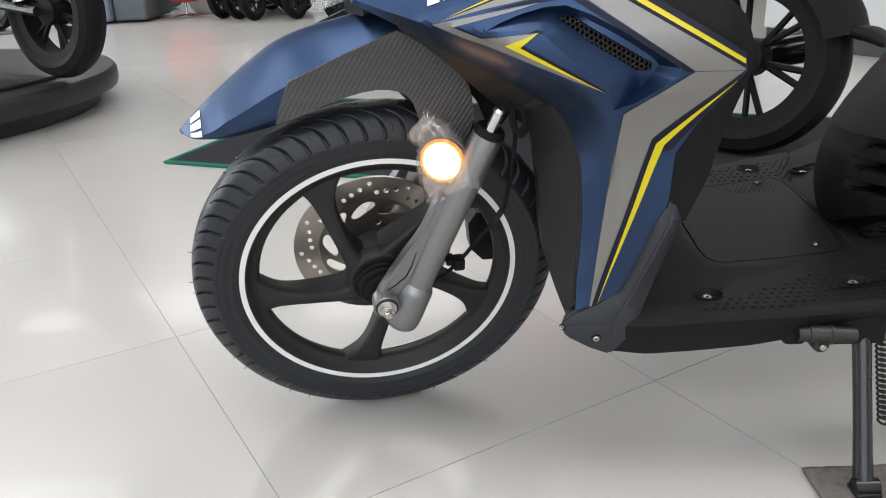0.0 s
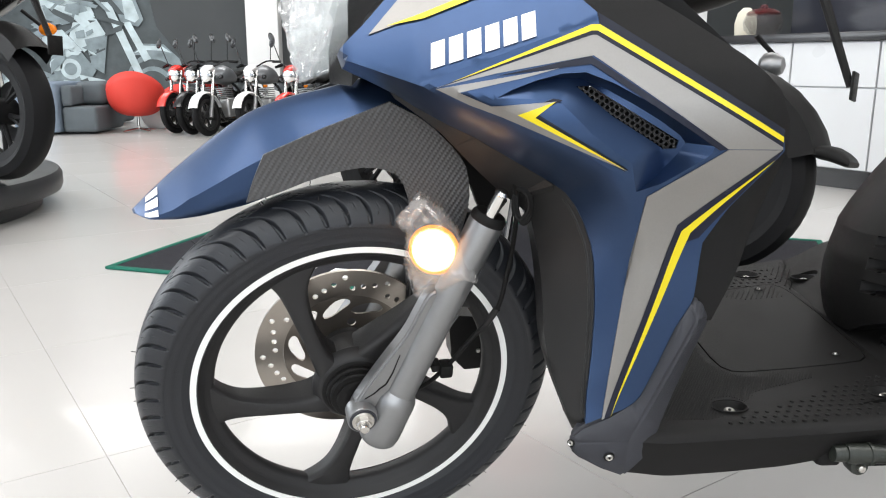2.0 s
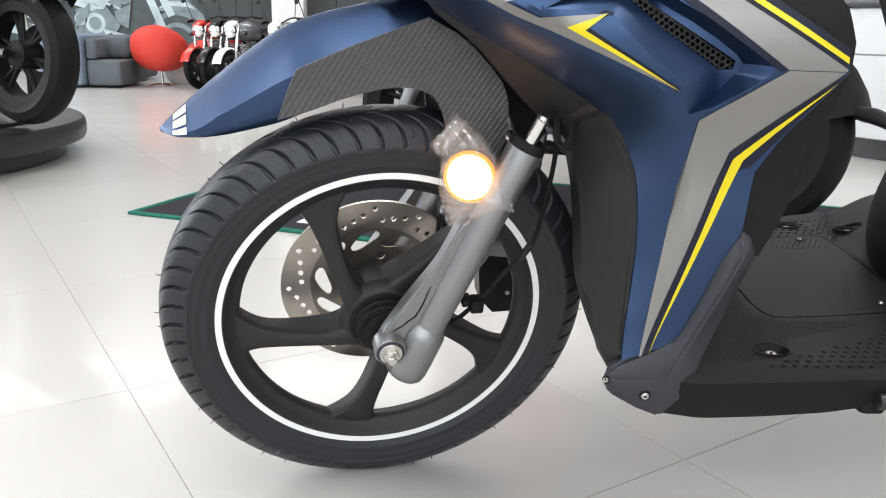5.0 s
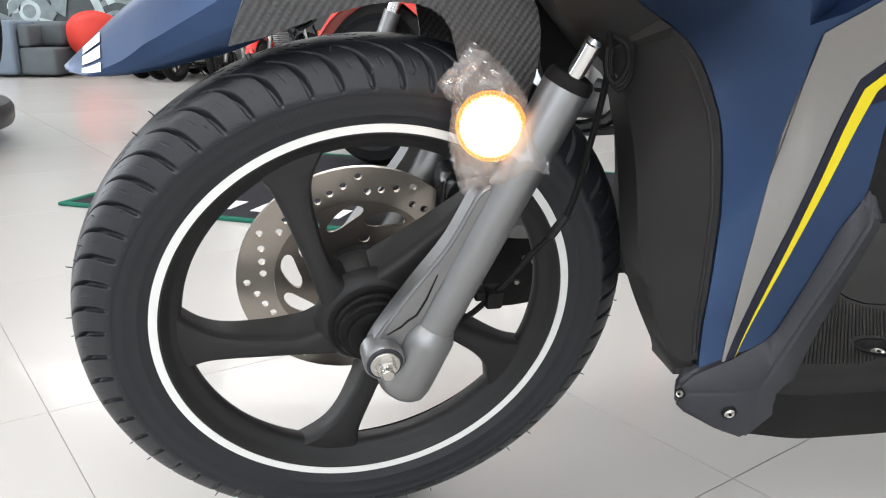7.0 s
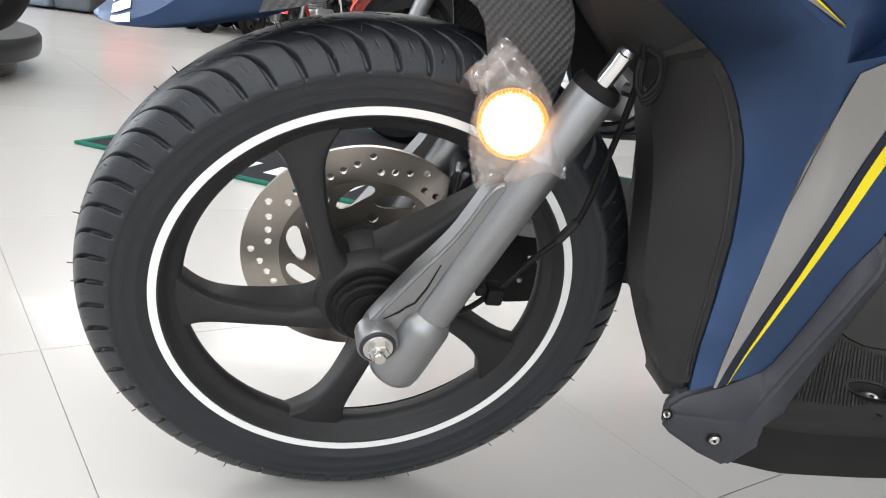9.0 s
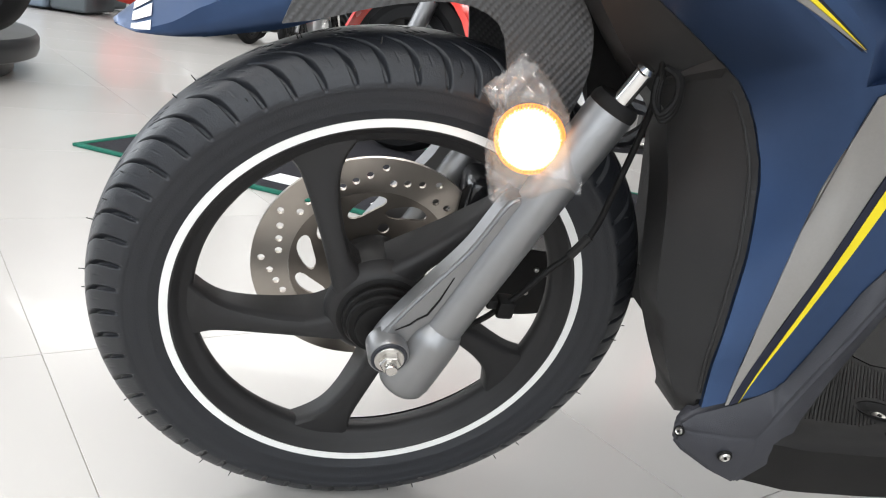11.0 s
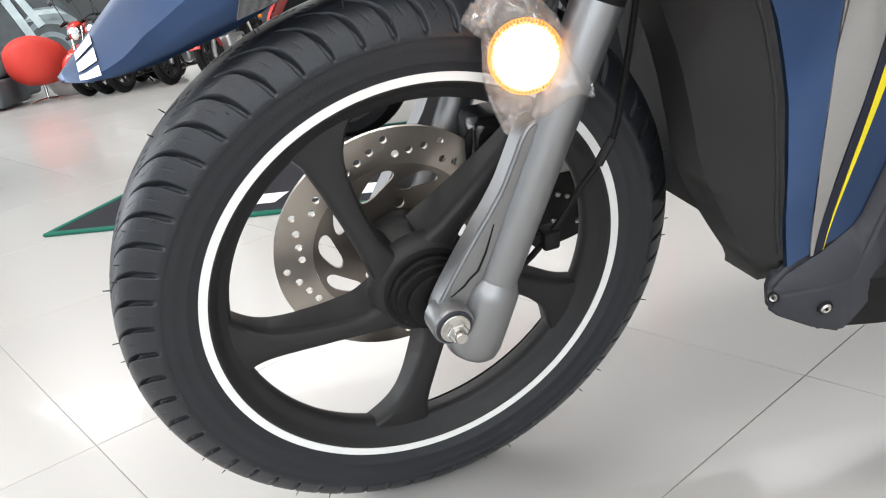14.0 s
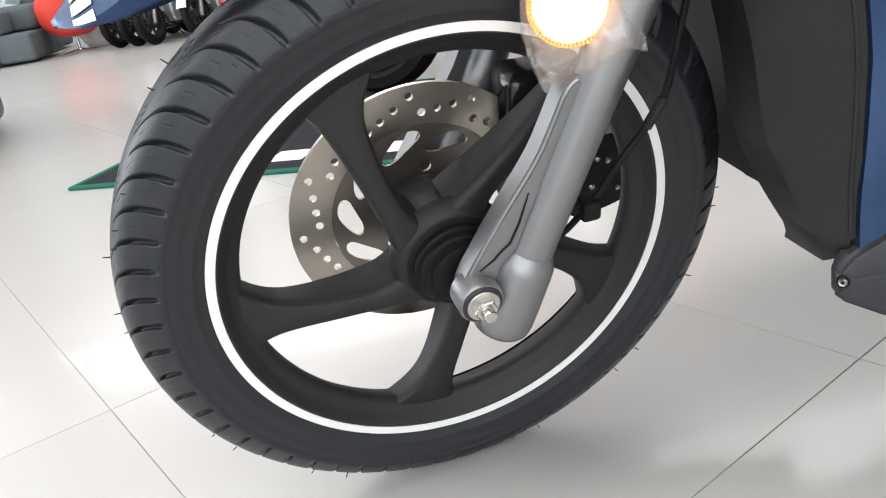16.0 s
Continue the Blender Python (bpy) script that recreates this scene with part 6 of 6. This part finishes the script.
def rib_field(poly, dx, dy, gap, r):
    """Parallel ribs along (dx, dy) that fill an outline."""
    l = math.hypot(dx, dy)
    dx, dy = dx / l, dy / l
    cx, cy = sum(q[0] for q in poly) / len(poly), sum(q[1] for q in poly) / len(poly)
    for k in range(-60, 61):
        ox, oy = cx - dy * gap * k, cy + dx * gap * k
        run = []
        for t in range(-90, 92):
            x, y = ox + dx * t * 0.002, oy + dy * t * 0.002
            if t < 91 and inside((x, y), poly) and clear(x, y):
                run.append(t * 0.002)
            else:
                if len(run) > 2:
                    tube([Vector((ox + dx * q, oy + dy * q, zb(oy + dy * q) + 0.0002)) for q in (run[0], run[-1])], r, 4, ribs)
                run = []


rib_field([(0.20, 0.855), (0.272, 0.852), (0.300, 0.862), (0.345, 0.905), (0.42, 0.930), (0.43, 0.941), (0.345, 0.938), (0.326, 0.948), (0.314, 0.975), (0.312, 1.03), (0.22, 1.02)], 0.6, 1.0, 0.0027, 0.00055)
rib_field([(0.510, 1.250), (0.585, 1.285), (0.562, 1.250), (0.527, 1.200), (0.512, 1.165), (0.508, 1.215)], 0.6, 1.0, 0.0075, 0.0013)
rib_field([(0.39, 1.158), (0.455, 1.180), (0.490, 1.187), (0.497, 1.150), (0.433, 1.142)], 0.6, 1.0, 0.0062, 0.0009)
tagged(bpart("grip_ribs", ribs, BLACKPL, board, smooth=False), "fine raised ribs", kind="stuff")
# near-black: shade of the cover seam and small wells put into the colour
WELL = mat("recess_shade_black", (0.006, 0.006, 0.006), 0.75, 0, 0.04, 60, spec=0.15)
# battery cover plate in the middle of the board
bpart("battery_cover", flat_sheet(COVER, lambda x, y: zb(y) + 0.0003, 0.012, 0.006), BLACKPL, board, "smooth black battery cover")
bpart("cover_seat", flat_sheet(swell(COVER, 0.005), lambda x, y: zb(y) - 0.0055, 0.03, 0.001), WELL, board)
for x, y in WELLS:
    zt = board_top(x, y)
    bpart("screw_well", lathe([(0.0172, 0.0003), (0.0160, 0.0004), (0.0148, -0.0010), (0.0125, -0.0062), (0.0100, -0.0072), (0.0008, -0.0072), (0.0008, -0.0090), (0.0130, -0.0090), (0.0172, -0.0020)], 28, "Z", close=True), BLACKPL, board, m=Matrix.Translation((x, y, zt)) @ Matrix.Diagonal((1.18, 0.85, 1, 1)))
    screw((x, y - 0.001, zt - 0.0052), (0, -0.14, 1), 0.0058, board, BM)
for x, y in ((0.475, 0.9825), (0.466, 1.176)):
    bpart("screw_well", lathe([(0.0062, 0.0001), (0.0055, 0.0006), (0.0050, 0.0001), (0.0008, -0.0002), (0.0008, -0.0010)], 20, "Z", close=True), WELL, board, m=Matrix.Translation((x, y, zb(y) + 0.0006)))
    screw((x, y, zb(y) + 0.0006), (0, -0.14, 1), 0.0026, board, BM)

part("belly_pan", box(0.22, 0.75, 0.90, 1.20, 0.205, 0.245, 0.015, 2), BLACKPL, scooter)
# rear body that rises behind the board
rb = []
LEVELS = [(0.283, 0.545, 0.02), (0.300, 0.540, 0.05), (0.317, 0.536, 0.09), (0.333, 0.535, 0.125), (0.343, 0.535, 0.13), (0.345, 0.535, 0.13), (0.357, 0.536, 0.13), (0.359, 0.536, 0.13), (0.372, 0.539, 0.13), (0.374, 0.539, 0.13), (0.386, 0.542, 0.13), (0.388, 0.543, 0.13), (0.402, 0.547, 0.13), (0.404, 0.548, 0.13), (0.414, 0.550, 0.13), (0.416, 0.551, 0.13), (0.44, 0.565, 0.13), (0.48, 0.594, 0.13), (0.54, 0.645, 0.13), (0.62, 0.70, 0.12)]
SLOTS = (0.345, 0.357, 0.374, 0.386, 0.404, 0.414)
for z, x0, w in LEVELS:
    ring_ = []
    for k in range(40):
        d = -w + (w + 0.13) * k / 39
        cut = 0.030 if z in SLOTS and d < -0.045 else 0.0
        ring_.append((x0 + 3.6 * d * d + cut, 1.10 + d + (0.030 if z in SLOTS and d < -0.06 else 0), z))
    back = x0 + 0.40
    ring_ += [(back, 1.23, z), (back, 1.10 - w + (0.03 if z in SLOTS else 0), z)]
    rb.append(ring_)
body = part("rear_body", loft(rb), BLACKPL, scooter, "glossy black finned body below the seat")
body.data.set_sharp_from_angle(angle=radians(45))
part("rear_tyre", lathe([(0.18, 0.03), (0.235, 0.045), (0.25, 0.02), (0.252, 0.0), (0.25, -0.02), (0.235, -0.045), (0.18, -0.03)], 64, close=True), RUBBER, scooter, m=Matrix.Translation((1.20, 1.10, 0.248)))
part("rear_rim", lathe([(0.03, 0.04), (0.18, 0.03), (0.185, -0.03), (0.03, -0.04)], 48), RIMBLK, scooter, m=Matrix.Translation((1.20, 1.10, 0.248)))
part("seat", loft([[(x, 1.06 + w * math.cos(a), zc + h * math.sin(a)) for a in [2 * math.pi * k / 20 for k in range(20)]] for x, w, zc, h in ((0.66, 0.08, 0.64, 0.03), (0.75, 0.14, 0.66, 0.05), (1.0, 0.15, 0.68, 0.05), (1.3, 0.13, 0.70, 0.05), (1.42, 0.05, 0.70, 0.03))]), BLACKPL, scooter, "long black seat")
part("tail", loft([[(x, 1.06 + w * math.cos(a), zc + h * math.sin(a)) for a in [2 * math.pi * k / 20 for k in range(20)]] for x, w, zc, h in ((0.75, 0.17, 0.55, 0.08), (1.05, 0.17, 0.58, 0.08), (1.35, 0.10, 0.64, 0.05), (1.5, 0.03, 0.68, 0.02))]), BLUE, scooter, "blue tail panel")

# side stand with its spring, and the bracket above it
OLIVE = mat("olive_cast_metal", (0.024, 0.027, 0.023), 0.36, 0.3, 0.15, 60, 0.3, 500)
bracket = part("stand_bracket", join(box(0.470, 0.545, 0.895, 0.95, 0.185, 0.238, 0.006, 3), box(0.412, 0.440, 0.886, 0.93, 0.192, 0.216, 0.006, 2)), BLACKPL, scooter, "black stand bracket")
part("bracket_sleeve", tube([(0.423, 0.880, 0.2125), (0.4235, 0.880, 0.2125), (0.437, 0.880, 0.212), (0.4375, 0.880, 0.212), (0.462, 0.879, 0.211), (0.4625, 0.879, 0.211), (0.466, 0.879, 0.211), (0.4665, 0.879, 0.211), (0.494, 0.878, 0.2095), (0.496, 0.878, 0.2095)], [0.004, 0.0090, 0.0098, 0.0115, 0.0115, 0.0128, 0.0128, 0.0105, 0.0100, 0.005], 24), OLIVE, bracket, "olive cast metal sleeve")
part("bolt_lug", lathe([(0.0005, 0.004), (0.0095, 0.003), (0.0105, 0.0), (0.0105, -0.012), (0.0005, -0.012)], 24, close=True), OLIVE, bracket, m=Matrix.Translation((0.4547, 0.880, 0.1965)) @ Matrix.Rotation(math.pi, 4, "Z"))
part("bracket_bolt", lathe([(0.0005, 0.006), (0.0030, 0.006), (0.0042, 0.0045), (0.0045, 0.0), (0.0005, 0.0)], 16, close=True), STEEL, bracket, "bright steel bolt", m=Matrix.Translation((0.4547, 0.876, 0.1965)) @ Matrix.Rotation(math.pi, 4, "Z"))
st = part("side_stand", tube([(0.519, 0.915, 0.215), (0.518, 0.890, 0.150), (0.516, 0.862, 0.080), (0.514, 0.838, 0.020)], [0.012, 0.0115, 0.0115, 0.0125], 14), GLOSSBLK, scooter, "black side stand with a spring")
part("stand_foot", join(tube([(0.500, 0.832, 0.017), (0.530, 0.832, 0.017)], 0.011, 12), box(0.498, 0.532, 0.818, 0.846, 0.006, 0.014, 0.003, 2)), GLOSSBLK, st)
coil = [(0.541 + 0.0055 * math.cos(k * 0.9), 0.905 + 0.0055 * math.sin(k * 0.9) - 0.38 * 0.0009 * k, 0.195 - 0.0009 * k) for k in range(120)]
part("stand_spring", tube(coil, 0.0017, 6), GREYPL, st)
felt = bmesh.new()
n = 14
vs = [[felt.verts.new((0.458 + 0.17 * i / n + 0.004 * noise.noise(Vector((i, j, 1))), 0.80 + 0.085 * j / n + 0.004 * noise.noise(Vector((j, i, 5))), 0.004 + 0.003 * abs(noise.noise(Vector((i * 0.6, j * 0.6, 2)))))) for j in range(n + 1)] for i in range(n + 1)]
for i in range(n):
    for j in range(n):
        felt.faces.new((vs[i][j], vs[i + 1][j], vs[i + 1][j + 1], vs[i][j + 1]))
pad = thing("felt_pad", (0.54, 0.85, 0), "grey felt pad under the scooter's side stand", "pad")
fp_ = part("felt", felt, RUG, pad)
md = fp_.modifiers.new("thickness", "SOLIDIFY")
md.thickness, md.offset = 0.0035, -1

# engine unit under the rear body
part("engine_unit", box(0.62, 1.15, 0.98, 1.22, 0.16, 0.34, 0.05, 3), ENGINE, scooter)

# ---- floor: polished tiles on a grout bed ----
floor_ob = thing("floor", (0, 0, 0), "polished cream porcelain tile floor with fine dark joints", "floor", kind="structure")
part("grout_bed", box(X0, X1, Y0, Y1, -0.05, -0.0014), GROUT, floor_ob, smooth=False)
TS, GAP = 0.618, 0.0013
TA = radians(31.1)
TU, TV = Vector((math.cos(TA), math.sin(TA))), Vector((-math.sin(TA), math.cos(TA)))
ORG = Vector((-0.526, 1.338))
tile_bm = box(GAP / 2, TS - GAP / 2, GAP / 2, TS - GAP / 2, -0.010, 0.0, 0.0004, 1)
tile_me = bpy.data.meshes.new("tile")
tile_bm.to_mesh(tile_me)
tile_me.materials.append(TILE)
cells = []
for i in range(-22, 24):
    for j in range(-22, 24):
        c = ORG + TU * TS * (i + 0.5) + TV * TS * (j + 0.5)
        if X0 + 0.05 < c.x < X1 - 0.05 and Y0 + 0.05 < c.y < Y1 - 0.05:
            cells.append(((c - Vector((-0.5, 2.6))).length, i, j))
cells.sort()
rest = bmesh.new()
for n, (_, i, j) in enumerate(cells):
    o = ORG + TU * TS * i + TV * TS * j
    m = Matrix.Translation((o.x, o.y, 0)) @ Matrix.Rotation(TA, 4, "Z")
    if n < 300:
        t = new("tile", tile_me)
        t.matrix_basis = m
        t.parent = floor_ob
    else:
        s = len(rest.verts)
        rest.from_mesh(tile_me)
        rest.verts.ensure_lookup_table()
        for v in rest.verts[s:]:
            v.co = m @ v.co
tagged(part("far_tiles", rest, TILE, floor_ob, smooth=False), "polished cream tiles", kind="stuff")
tile_bm.free()
